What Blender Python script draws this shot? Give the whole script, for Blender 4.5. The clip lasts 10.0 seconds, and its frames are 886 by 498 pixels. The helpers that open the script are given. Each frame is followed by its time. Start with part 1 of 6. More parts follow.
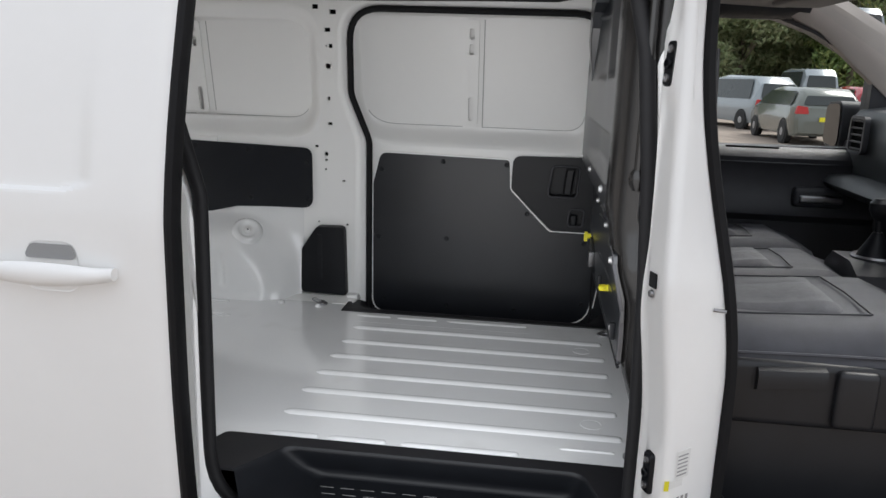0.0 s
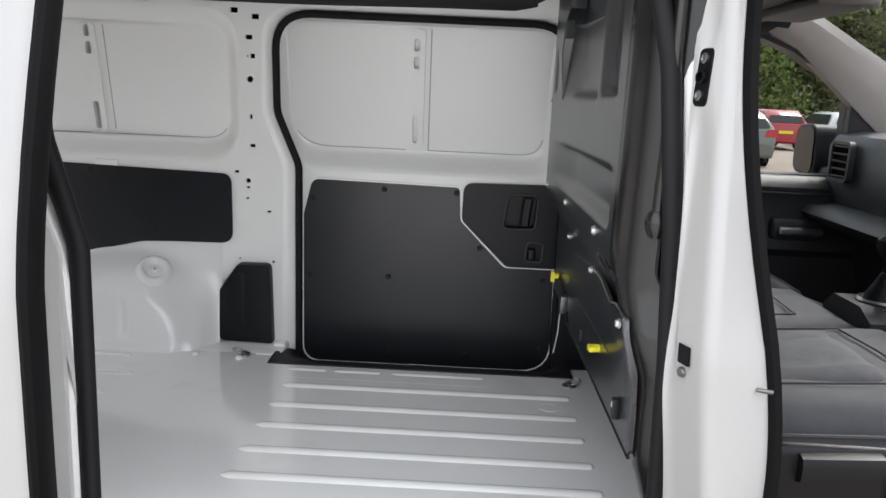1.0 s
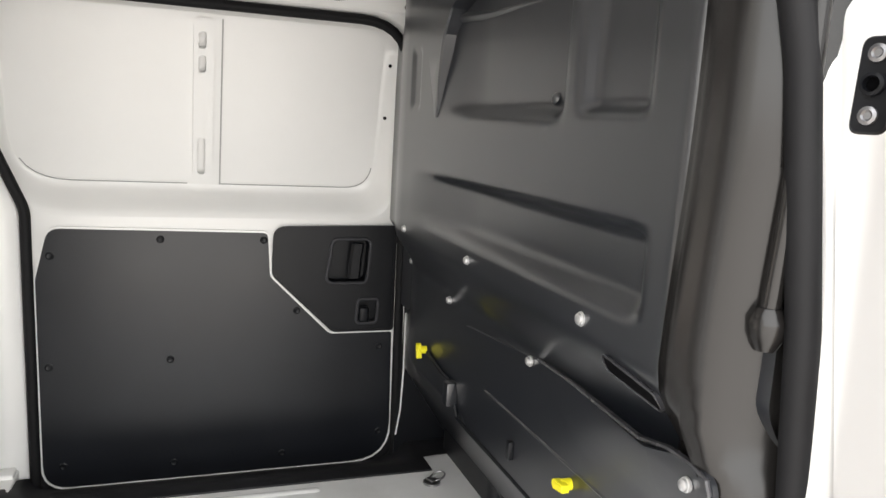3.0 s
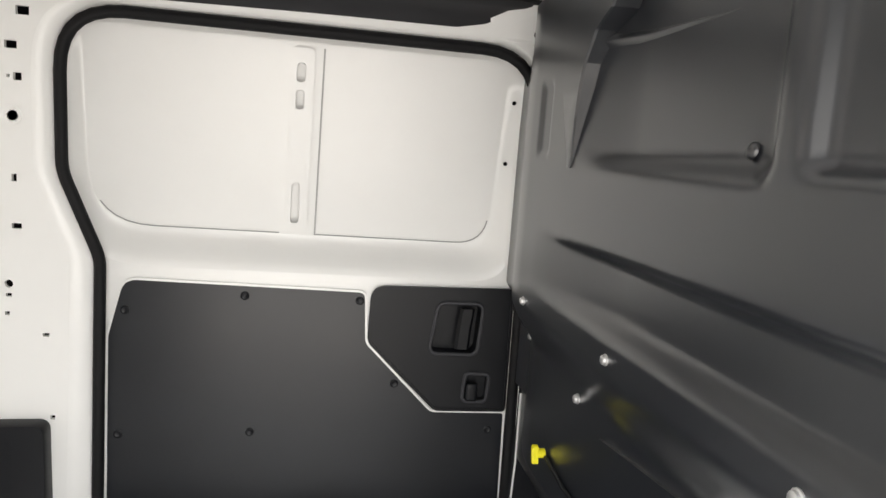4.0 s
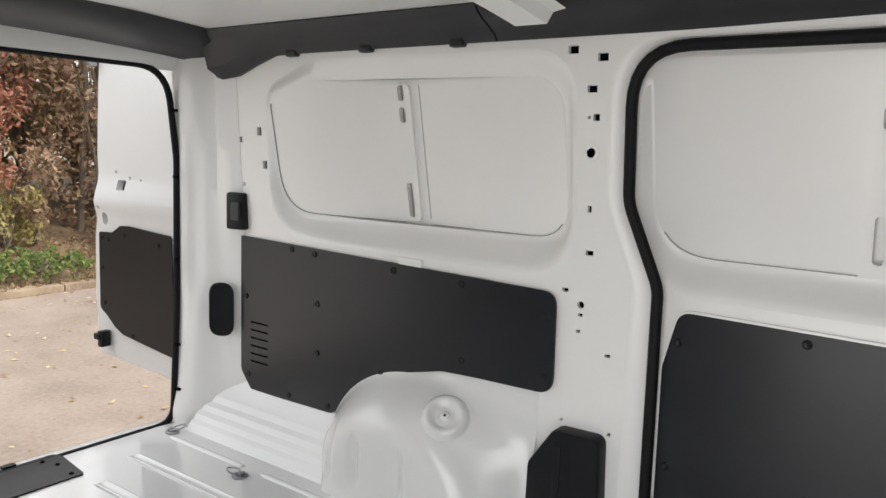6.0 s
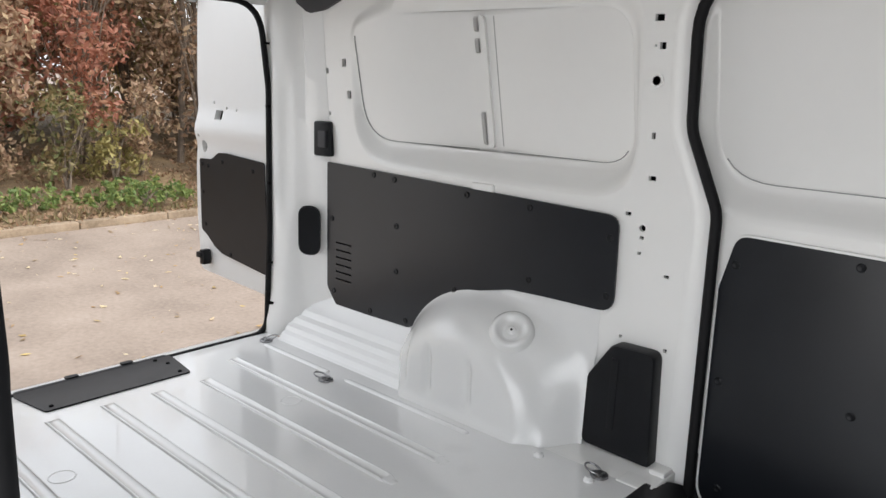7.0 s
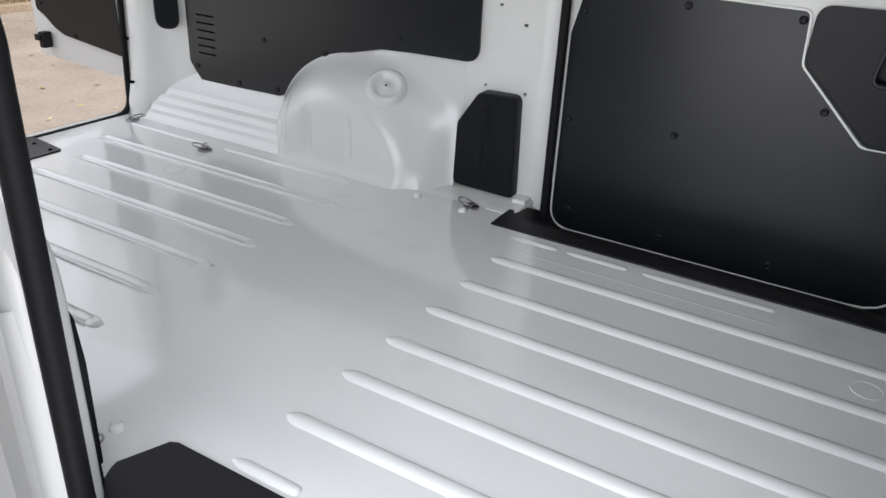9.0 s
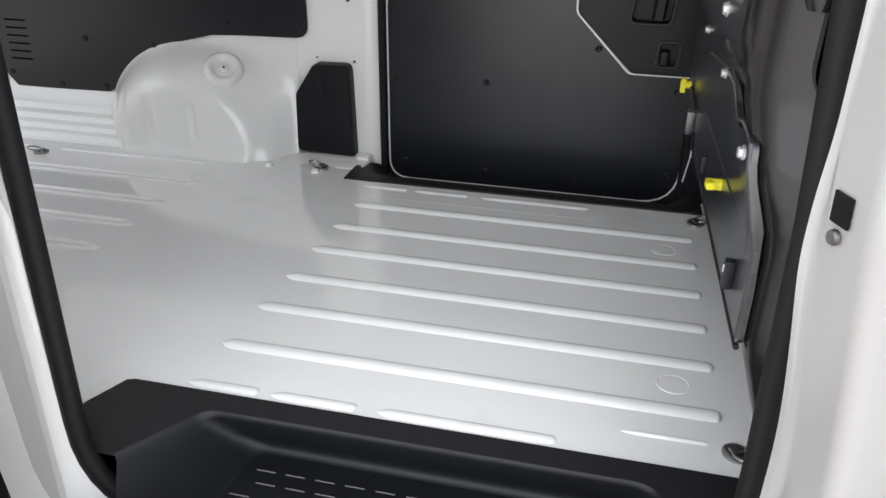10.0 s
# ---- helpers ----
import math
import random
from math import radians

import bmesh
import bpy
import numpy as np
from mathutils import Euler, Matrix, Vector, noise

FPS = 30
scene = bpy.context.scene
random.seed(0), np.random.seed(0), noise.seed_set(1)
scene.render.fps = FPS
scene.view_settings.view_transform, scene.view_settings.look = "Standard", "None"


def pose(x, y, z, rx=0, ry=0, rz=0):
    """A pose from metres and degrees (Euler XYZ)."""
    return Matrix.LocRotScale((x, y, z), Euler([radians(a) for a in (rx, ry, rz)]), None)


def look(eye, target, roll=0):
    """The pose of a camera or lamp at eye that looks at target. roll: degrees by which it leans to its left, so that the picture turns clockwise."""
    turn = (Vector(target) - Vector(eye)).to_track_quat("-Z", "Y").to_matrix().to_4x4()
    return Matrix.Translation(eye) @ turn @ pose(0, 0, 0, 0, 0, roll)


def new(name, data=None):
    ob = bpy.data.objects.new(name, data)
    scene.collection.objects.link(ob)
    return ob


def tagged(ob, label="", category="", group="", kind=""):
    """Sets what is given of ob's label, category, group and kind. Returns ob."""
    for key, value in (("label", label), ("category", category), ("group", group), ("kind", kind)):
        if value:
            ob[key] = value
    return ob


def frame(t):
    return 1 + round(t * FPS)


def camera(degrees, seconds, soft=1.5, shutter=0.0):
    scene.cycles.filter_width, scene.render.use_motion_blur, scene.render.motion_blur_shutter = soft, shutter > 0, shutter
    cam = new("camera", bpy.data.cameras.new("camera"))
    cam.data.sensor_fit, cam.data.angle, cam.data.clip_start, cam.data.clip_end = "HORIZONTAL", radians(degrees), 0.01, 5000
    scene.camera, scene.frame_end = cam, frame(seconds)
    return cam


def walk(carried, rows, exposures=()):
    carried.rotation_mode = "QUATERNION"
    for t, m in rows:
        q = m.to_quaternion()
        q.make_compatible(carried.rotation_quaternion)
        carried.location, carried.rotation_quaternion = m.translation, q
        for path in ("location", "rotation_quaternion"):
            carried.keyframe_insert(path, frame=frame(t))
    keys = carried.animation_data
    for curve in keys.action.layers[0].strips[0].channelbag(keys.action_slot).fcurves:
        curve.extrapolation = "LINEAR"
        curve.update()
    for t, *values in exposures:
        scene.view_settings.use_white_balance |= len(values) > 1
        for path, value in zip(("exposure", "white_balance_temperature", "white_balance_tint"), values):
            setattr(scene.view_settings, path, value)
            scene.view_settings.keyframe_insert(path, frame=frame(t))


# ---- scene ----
cam = camera(60.6, 10.0)
PATH = [
    (0, (0.177, -2.379, 1.57), (-0.052, -0.446, 1.111), 2.0),
    (0.5, (0.137, -2.159, 1.57), (-0.061, -0.22, 1.12), 2.3),
    (1, (0.055, -1.99, 1.557), (0.027, -0.032, 1.152), 2.7),
    (1.5, (-0.121, -1.821, 1.561), (0.141, 0.127, 1.189), 2.6),
    (2, (-0.209, -1.681, 1.558), (0.278, 0.225, 1.195), 2.7),
    (2.2, (-0.217, -1.596, 1.55), (0.332, 0.293, 1.188), 2.7),
    (3.3, (-0.147, -1.202, 1.541), (0.523, 0.657, 1.231), 3.4),
    (3.5, (-0.13, -1.124, 1.542), (0.501, 0.75, 1.247), 3.8),
    (4, (-0.083, -0.985, 1.562), (0.277, 0.966, 1.309), 4.4),
    (4.3, (-0.040, -0.910, 1.566), (0.008, 1.076, 1.334), 4.05),
    (4.5, (-0.015, -0.868, 1.571), (-0.164, 1.113, 1.345), 3.6),
    (5, (0.014, -0.826, 1.597), (-0.584, 1.067, 1.357), 2.7),
    (5.5, (0.036, -0.839, 1.586), (-0.923, 0.9, 1.348), 2.3),
    (5.7, (0.043, -0.85, 1.575), (-1.014, 0.832, 1.338), 2.3),
    (6.8, (0.171, -0.931, 1.567), (-1.137, 0.531, 1.178), 1.8),
    (7, (0.187, -0.95, 1.554), (-1.127, 0.494, 1.119), 2.0),
    (7.5, (0.248, -0.97, 1.529), (-1.077, 0.42, 0.97), 2.0),
    (8, (0.298, -1.002, 1.515), (-1.003, 0.348, 0.82), 1.9),
    (8.5, (0.288, -1.079, 1.495), (-0.863, 0.344, 0.688), 2.5),
    (9, (0.234, -1.206, 1.457), (-0.629, 0.366, 0.571), 3.2),
    (9.5, (0.207, -1.364, 1.426), (-0.389, 0.323, 0.533), 2.5),
    (10, (0.2, -1.57, 1.443), (-0.181, 0.186, 0.564), 1.3),
]
scene.cycles.diffuse_bounces = 8
EXPOSURES = [(0.0, 0.44, 6350, 10), (1.0, 0.68, 6350, 10), (2.2, 1.14, 6600, 10), (3.5, 1.5, 6900, 10), (4.5, 1.39, 6900, 10), (5.5, 0.98, 6750, 10), (7.0, 0.93, 6450, 10), (8.5, 0.86, 6300, 10), (9.4, 0.88, 6350, 10), (10.0, 0.84, 6450, 10)]
walk(cam, [(t, look(eye, target, roll)) for t, eye, target, roll in PATH], EXPOSURES)

# ---- world and sun: bright overcast ----
SUN_EL, SUN_ROT = 40.0, 50.0
world = bpy.data.worlds.new("sky")
scene.world = world
world.use_nodes = True
wn, wl = world.node_tree.nodes, world.node_tree.links
sky = wn.new("ShaderNodeTexSky")
sky.sky_type, sky.sun_disc = "NISHITA", False
sky.sun_elevation, sky.sun_rotation = radians(SUN_EL), radians(SUN_ROT)
sky.air_density, sky.dust_density, sky.ozone_density = 1.0, 4.0, 1.0
veil = wn.new("ShaderNodeMixRGB")
veil.inputs[0].default_value = 0.75
veil.inputs[2].default_value = (10.0, 10.2, 10.6, 1)
wl.new(sky.outputs[0], veil.inputs[1])
wl.new(veil.outputs[0], wn["Background"].inputs["Color"])
wn["Background"].inputs["Strength"].default_value = 0.098
sun = new("sun", bpy.data.lights.new("sun", "SUN"))
sun.data.energy, sun.data.angle, sun.data.color = 1.8, radians(30), (1.0, 0.96, 0.9)
sun.matrix_basis = look((math.sin(radians(SUN_ROT)) * 9, math.cos(radians(SUN_ROT)) * 9, 10), (0, 0, 0))

# daylight falling in through the open side doorway
day = new("doorway_daylight", bpy.data.lights.new("doorway_daylight", "AREA"))
day.data.shape, day.data.size, day.data.size_y = "RECTANGLE", 0.95, 1.2
day.data.energy, day.data.color, day.data.spread = 3.6, (0.98, 0.99, 1.0), radians(165)
day.matrix_basis = look((-0.07, -0.80, 1.16), (-0.07, 1.0, 1.10))

# daylight falling in through the open rear doorway
rear_day = new("rear_doorway_daylight", bpy.data.lights.new("rear_doorway_daylight", "AREA"))
rear_day.data.shape, rear_day.data.size, rear_day.data.size_y = "RECTANGLE", 1.2, 1.1
rear_day.data.energy, rear_day.data.color = 1.5, (0.98, 0.99, 1.0)
rear_day.matrix_basis = look((-2.26, 0.0, 1.2), (0.0, 0.0, 1.05))


# ---- materials ----
def mat(name, color, rough=0.5, metal=0.0, coat=0.0, vary=0.06, scale=6.0, fine=180.0, bump=0.02, spec=0.5, rvary=0.08, dirt=None, dirt_at=0.62, coat_rough=0.06):
    m = bpy.data.materials.new(name)
    m.use_nodes = True
    nt = m.node_tree
    b = nt.nodes["Principled BSDF"]
    b.inputs["Metallic"].default_value, b.inputs["Coat Weight"].default_value = metal, coat
    b.inputs["Coat Roughness"].default_value = coat_rough
    b.inputs["Specular IOR Level"].default_value = spec
    tc = nt.nodes.new("ShaderNodeTexCoord")
    big, small = nt.nodes.new("ShaderNodeTexNoise"), nt.nodes.new("ShaderNodeTexNoise")
    big.inputs["Scale"].default_value, big.inputs["Detail"].default_value = scale, 5
    small.inputs["Scale"].default_value, small.inputs["Detail"].default_value = fine, 3
    for n in (big, small):
        nt.links.new(tc.outputs["Object"], n.inputs["Vector"])
    ramp = nt.nodes.new("ShaderNodeMapRange")
    ramp.inputs["From Min"].default_value, ramp.inputs["From Max"].default_value = 0.3, 0.7
    ramp.inputs["To Min"].default_value, ramp.inputs["To Max"].default_value = 1 - vary, 1 + vary
    add = nt.nodes.new("ShaderNodeMath")
    add.operation = "MULTIPLY_ADD"
    add.inputs[1].default_value, add.inputs[2].default_value = 0.25, 0.0
    nt.links.new(small.outputs["Fac"], add.inputs[0])
    tot = nt.nodes.new("ShaderNodeMath")
    tot.operation = "MULTIPLY_ADD"
    tot.inputs[1].default_value = 0.75
    nt.links.new(big.outputs["Fac"], tot.inputs[0])
    nt.links.new(add.outputs[0], tot.inputs[2])
    nt.links.new(tot.outputs[0], ramp.inputs["Value"])
    mul = nt.nodes.new("ShaderNodeVectorMath")
    mul.operation = "SCALE"
    mul.inputs[0].default_value = color
    nt.links.new(ramp.outputs[0], mul.inputs["Scale"])
    col = mul.outputs[0]
    if dirt:
        mask = nt.nodes.new("ShaderNodeMapRange")
        mask.inputs["From Min"].default_value, mask.inputs["From Max"].default_value = dirt_at, dirt_at + 0.14
        nt.links.new(big.outputs["Fac"], mask.inputs["Value"])
        mix = nt.nodes.new("ShaderNodeMixRGB")
        mix.inputs[2].default_value = (*dirt, 1)
        nt.links.new(mask.outputs[0], mix.inputs[0])
        nt.links.new(col, mix.inputs[1])
        col = mix.outputs[0]
    nt.links.new(col, b.inputs["Base Color"])
    rr = nt.nodes.new("ShaderNodeMapRange")
    rr.inputs["To Min"].default_value, rr.inputs["To Max"].default_value = max(rough - rvary, 0.02), min(rough + rvary, 1.0)
    nt.links.new(tot.outputs[0], rr.inputs["Value"])
    nt.links.new(rr.outputs[0], b.inputs["Roughness"])
    if bump:
        bp = nt.nodes.new("ShaderNodeBump")
        bp.inputs["Strength"].default_value, bp.inputs["Distance"].default_value = bump, 0.01
        nt.links.new(tot.outputs[0], bp.inputs["Height"])
        nt.links.new(bp.outputs[0], b.inputs["Normal"])
    return m


WHITE = mat("white_body_paint", (0.87, 0.87, 0.855), 0.3, coat=0.3, vary=0.012, scale=3.0, fine=24, bump=0.0, rvary=0.015, coat_rough=0.2)
FLOORP = mat("white_floor_paint", (0.82, 0.825, 0.825), 0.17, coat=0.8, vary=0.03, scale=2.5, bump=0.006, rvary=0.08, coat_rough=0.035, dirt=(0.70, 0.70, 0.69), dirt_at=0.60)
ARCHP = mat("glossy_white_arch_paint", (0.82, 0.825, 0.82), 0.24, coat=0.55, vary=0.02, scale=2.5, bump=0.0, rvary=0.04, coat_rough=0.11)
PLY = mat("dark_grey_lining_board", (0.0075, 0.0088, 0.012), 0.32, vary=0.16, scale=9, fine=420, bump=0.03, spec=0.46)
BLACKP = mat("black_moulded_plastic", (0.006, 0.0068, 0.0088), 0.4, vary=0.12, scale=14, fine=700, bump=0.08, spec=0.28)
# near-black stands in for the shade inside holes and slots; small fittings share it
DARKHOLE = mat("cavity_shade_and_black_fittings", (0.002, 0.002, 0.0025), 0.8, spec=0.05)
EDGE = mat("worn_dark_steel_edge", (0.045, 0.045, 0.05), 0.25, metal=0.3, vary=0.2, scale=30, spec=0.7)
RUBBER = mat("black_rubber_seal", (0.009, 0.009, 0.010), 0.62, vary=0.15, scale=20, bump=0.05, spec=0.2)
BULK = mat("dark_grey_painted_bulkhead", (0.008, 0.0094, 0.0128), 0.31, coat=0.3, coat_rough=0.27, vary=0.08, scale=4, fine=260, bump=0.004, spec=1.0, rvary=0.04)
POSTM = mat("glossy_dark_grey_post_paint", (0.010, 0.0093, 0.009), 0.2, vary=0.06, scale=4, fine=60, bump=0.0, spec=0.42, rvary=0.03)
MATB = mat("black_floor_mat", (0.010, 0.010, 0.012), 0.55, vary=0.15, scale=12, fine=500, bump=0.08, spec=0.35)
TRIM = mat("black_roof_trim", (0.022, 0.022, 0.025), 0.55, vary=0.1, scale=12, fine=500, bump=0.06)
STEEL = mat("zinc_plated_steel", (0.36, 0.36, 0.37), 0.38, metal=1.0, vary=0.1, scale=30, bump=0.02)
BOLT = mat("plain_bolt_steel", (0.62, 0.62, 0.62), 0.35, metal=0.8, vary=0.1, scale=40)
YELLOW = mat("yellow_latch_plastic", (0.75, 0.68, 0.02), 0.4, vary=0.06, scale=20)
CABPL = mat("charcoal_cab_plastic", (0.032, 0.033, 0.038), 0.48, vary=0.12, scale=15, fine=600, bump=0.06, spec=0.4)
CABGREY = mat("grey_headlining", (0.3, 0.29, 0.28), 0.85, vary=0.05, scale=10, bump=0.05)
SEATM = mat("dark_grey_seat_fabric", (0.055, 0.057, 0.066), 0.75, vary=0.15, scale=25, fine=900, bump=0.2)
SEATC = mat("grey_woven_seat_centre", (0.066, 0.068, 0.077), 0.8, vary=0.2, scale=40, fine=1200, bump=0.3)
SEATB = mat("black_seat_base_plastic", (0.013, 0.0135, 0.0155), 0.42, vary=0.12, scale=15, fine=600, bump=0.05, spec=0.45)
LABELW = mat("white_label_paper", (0.75, 0.75, 0.73), 0.6)
JOINT = mat("grey_joint_sealer", (0.42, 0.42, 0.41), 0.6)
TREADG = mat("worn_tread_grey", (0.12, 0.12, 0.12), 0.6)
# grey for print and joints, also for the painted shade above the door handle
GREYBAR = mat("grey_print_joint_and_shade", (0.3, 0.3, 0.3), 0.7)
TYRE = mat("tyre_rubber", (0.02, 0.02, 0.02), 0.8, vary=0.15, scale=20, bump=0.1)


# ---- building helpers ----
def mesh_of(bm, smooth=True, angle=38):
    bmesh.ops.remove_doubles(bm, verts=bm.verts[:], dist=1e-5)
    bmesh.ops.recalc_face_normals(bm, faces=bm.faces[:])
    for f in bm.faces:
        f.smooth = smooth
    for e in bm.edges:
        e.smooth = len(e.link_faces) == 2 and e.calc_face_angle(0) < radians(angle)
    me = bpy.data.meshes.new("mesh")
    bm.to_mesh(me)
    bm.free()
    return me


def part(name, bm, material, parent, label="", smooth=True, angle=38):
    ob = new(name, mesh_of(bm, smooth, angle))
    ob.data.materials.append(material)
    if parent:
        ob.parent = parent
    return tagged(ob, label)


def thing(name, label, category, group="", at=(0, 0, 0), kind=""):
    ob = new(name)
    ob.location = at
    ob.empty_display_size = 0.1
    return tagged(ob, label, category, group, kind)


def solo(name, bm, material, label, category, group="", kind="", smooth=True):
    return tagged(part(name, bm, material, None, smooth=smooth), label, category, group, kind)


def fillet(pts, r, n=5):
    """A closed polygon with rounded corners; r: one radius or one for each corner."""
    out, k = [], len(pts)
    for i, p in enumerate(pts):
        p, a, b = Vector(p), Vector(pts[i - 1]), Vector(pts[(i + 1) % k])
        ri = r[i] if isinstance(r, (list, tuple)) else r
        u, v = (a - p), (b - p)
        turn = u.angle(v, math.pi)
        if ri <= 0 or turn > 3.1:
            out.append(tuple(p))
            continue
        d = min(ri / math.tan(turn / 2), u.length * 0.49, v.length * 0.49)
        s, e = p + u.normalized() * d, p + v.normalized() * d
        for j in range(n + 1):
            t = j / n
            out.append(tuple((1 - t) ** 2 * s + 2 * t * (1 - t) * p + t * t * e))
    return out


def rect(u0, v0, u1, v1, r=0.0, n=4):
    return fillet([(u0, v0), (u1, v0), (u1, v1), (u0, v1)], r, n) if r else [(u0, v0), (u1, v0), (u1, v1), (u0, v1)]


def ring(u, v, r, n=14, r2=None):
    return [(u + r * math.cos(2 * math.pi * i / n), v + (r2 or r) * math.sin(2 * math.pi * i / n)) for i in range(n)]


def sheet(outline, fn, depth, holes=(), cuts=(), bm=None):
    """A plate with holes: outline and holes in (u, v), laid into space by fn(u, v, d), d from 0 to depth."""
    bm = bm or bmesh.new()
    flat = bmesh.new()
    for loop in (outline, *holes):
        vs = [flat.verts.new((u, v, 0)) for u, v in loop]
        for i in range(len(vs)):
            flat.edges.new((vs[i - 1], vs[i]))
    bmesh.ops.triangle_fill(flat, edges=flat.edges[:], use_beauty=True)
    for axis, value in cuts:
        co, no = ((value, 0, 0), (1, 0, 0)) if axis == "u" else ((0, value, 0), (0, 1, 0))
        bmesh.ops.bisect_plane(flat, geom=flat.verts[:] + flat.edges[:] + flat.faces[:], plane_co=co, plane_no=no)
    flat.verts.index_update()
    front = [bm.verts.new(fn(v.co.x, v.co.y, 0.0)) for v in flat.verts]
    back = [bm.verts.new(fn(v.co.x, v.co.y, depth)) for v in flat.verts]
    for f in flat.faces:
        idx = [v.index for v in f.verts]
        bm.faces.new([front[i] for i in idx])
        bm.faces.new([back[i] for i in reversed(idx)])
    for e in flat.edges:
        if len(e.link_faces) == 1:
            a, b = e.verts[0].index, e.verts[1].index
            bm.faces.new((front[a], front[b], back[b], back[a]))
    flat.free()
    return bm


def loft(loops, bm=None, closed=True, cap0=False, cap1=False):
    """Skin over loops of equal length."""
    bm = bm or bmesh.new()
    rows = [[bm.verts.new(p) for p in loop] for loop in loops]
    n = len(rows[0])
    for a, b in zip(rows, rows[1:]):
        for i in range(n if closed else n - 1):
            j = (i + 1) % n
            bm.faces.new((a[i], a[j], b[j], b[i]))
    if cap0:
        bm.faces.new(rows[0])
    if cap1:
        bm.faces.new(list(reversed(rows[-1])))
    return bm


def tube(path, r, sides=10, closed=False, bm=None, flat=1.0, up=(0, 0, 1)):
    """A round bar along a path; flat squashes it across `up`."""
    pts = [Vector(p) for p in path]
    k = len(pts)
    loops = []
    for i, p in enumerate(pts):
        a = pts[i - 1] if (i or closed) else p
        b = pts[(i + 1) % k] if (i < k - 1 or closed) else p
        t = (b - a).normalized()
        ref = Vector(up) if abs(t.dot(Vector(up))) < 0.95 else Vector((1, 0, 0))
        s = t.cross(ref).normalized()
        w = s.cross(t)
        loops.append([p + s * (r * math.cos(2 * math.pi * j / sides)) + w * (r * flat * math.sin(2 * math.pi * j / sides)) for j in range(sides)])
    if closed:
        loops.append(loops[0])
    return loft(loops, bm, True, not closed, not closed)


def bar(path, prof, closed=False, bm=None, up=(0, 1, 0)):
    """A profile [(s, w)] swept along a path; w runs along `up`."""
    pts = [Vector(p) for p in path]
    k, loops = len(pts), []
    for i, p in enumerate(pts):
        a = pts[i - 1] if (i or closed) else p
        b = pts[(i + 1) % k] if (i < k - 1 or closed) else p
        t = (b - a).normalized()
        s = t.cross(Vector(up)).normalized()
        w = s.cross(t)
        loops.append([p + s * q[0] + w * q[1] for q in prof])
    if closed:
        loops.append(loops[0])
    return loft(loops, bm, True, not closed, not closed)


def box(x0, y0, z0, x1, y1, z1, bevel=0.0, seg=2, bm=None):
    out = bmesh.new()
    bmesh.ops.create_cube(out, size=1)
    for v in out.verts:
        v.co = ((x0 + x1) / 2 + v.co.x * (x1 - x0), (y0 + y1) / 2 + v.co.y * (y1 - y0), (z0 + z1) / 2 + v.co.z * (z1 - z0))
    if bevel:
        bmesh.ops.bevel(out, geom=out.edges[:], offset=bevel, segments=seg, profile=0.6, affect="EDGES")
    if bm:
        add_to(bm, out)
        return bm
    return out


def add_to(bm, other):
    other.verts.index_update()
    vs = [bm.verts.new(v.co) for v in other.verts]
    for f in other.faces:
        bm.faces.new([vs[v.index] for v in f.verts])
    other.free()


def lathe(profile, centre, axis, n=16, bm=None):
    """Turn a profile [(radius, along)] round an axis through centre."""
    axis = Vector(axis).normalized()
    s = axis.orthogonal().normalized()
    w = axis.cross(s)
    loops = [[Vector(centre) + axis * a + (s * math.cos(2 * math.pi * i / n) + w * math.sin(2 * math.pi * i / n)) * max(r, 1e-4) for i in range(n)] for r, a in profile]
    return loft(loops, bm, True, True, True)


def stud(centre, axis, r, h, n=12):
    return lathe([(r * 1.25, 0), (r * 1.25, h * 0.35), (r, h * 0.45), (r * 0.95, h * 0.85), (r * 0.7, h)], centre, axis, n)

# ---- the van: x ahead, y to its left, floor of the load space at z = 0.58 ----
FL = 0.58
van = thing("panel_van", "white panel van, empty ply-lined load space, side and rear doors open", "van")


def smooth01(t):
    t = min(1.0, max(0.0, t))
    return t * t * (3 - 2 * t)


def wall_y(z):
    return 0.795 - 0.075 * max(0.0, z - 1.2)


def skin_y(z):
    return 0.948 - 0.21 * max(0.0, z - 1.12)


def on_wall(side, off=0.0):
    """Lays (x, z) on the inner side wall, off metres into the load space; depth runs outward."""
    return lambda u, v, d: (u, side * (wall_y(v) - off + d), v)


SEAL = fillet([(-0.524, 0.452), (-0.530, 1.27), (-0.607, 1.46), (-0.610, 1.803), (0.432, 1.803), (0.458, 0.452)], [0.09, 0.12, 0.14, 0.13, 0.14, 0.09], 7)
SEALSEAT = fillet([(-0.536, 0.446), (-0.542, 1.27), (-0.621, 1.46), (-0.623, 1.815), (0.444, 1.815), (0.468, 0.446)], [0.09, 0.12, 0.14, 0.13, 0.14, 0.09], 7)
OPENING = fillet([(-0.592, 0.443), (-0.592, 1.27), (-0.664, 1.46), (-0.664, 1.830), (0.447, 1.830), (0.472, 0.443)], [0.10, 0.12, 0.14, 0.15, 0.15, 0.09], 7)
REARWIN = fillet([(-1.822, 1.262), (-0.738, 1.262), (-0.738, 1.812), (-1.62, 1.812), (-1.822, 1.735)], [0.19, 0.16, 0.14, 0.18, 0.1], 8)
REARPANE = fillet([(-1.790, 1.345), (-0.80, 1.345), (-0.80, 1.752), (-1.63, 1.752), (-1.785, 1.712)], [0.13, 0.10, 0.10, 0.12, 0.06], 8)

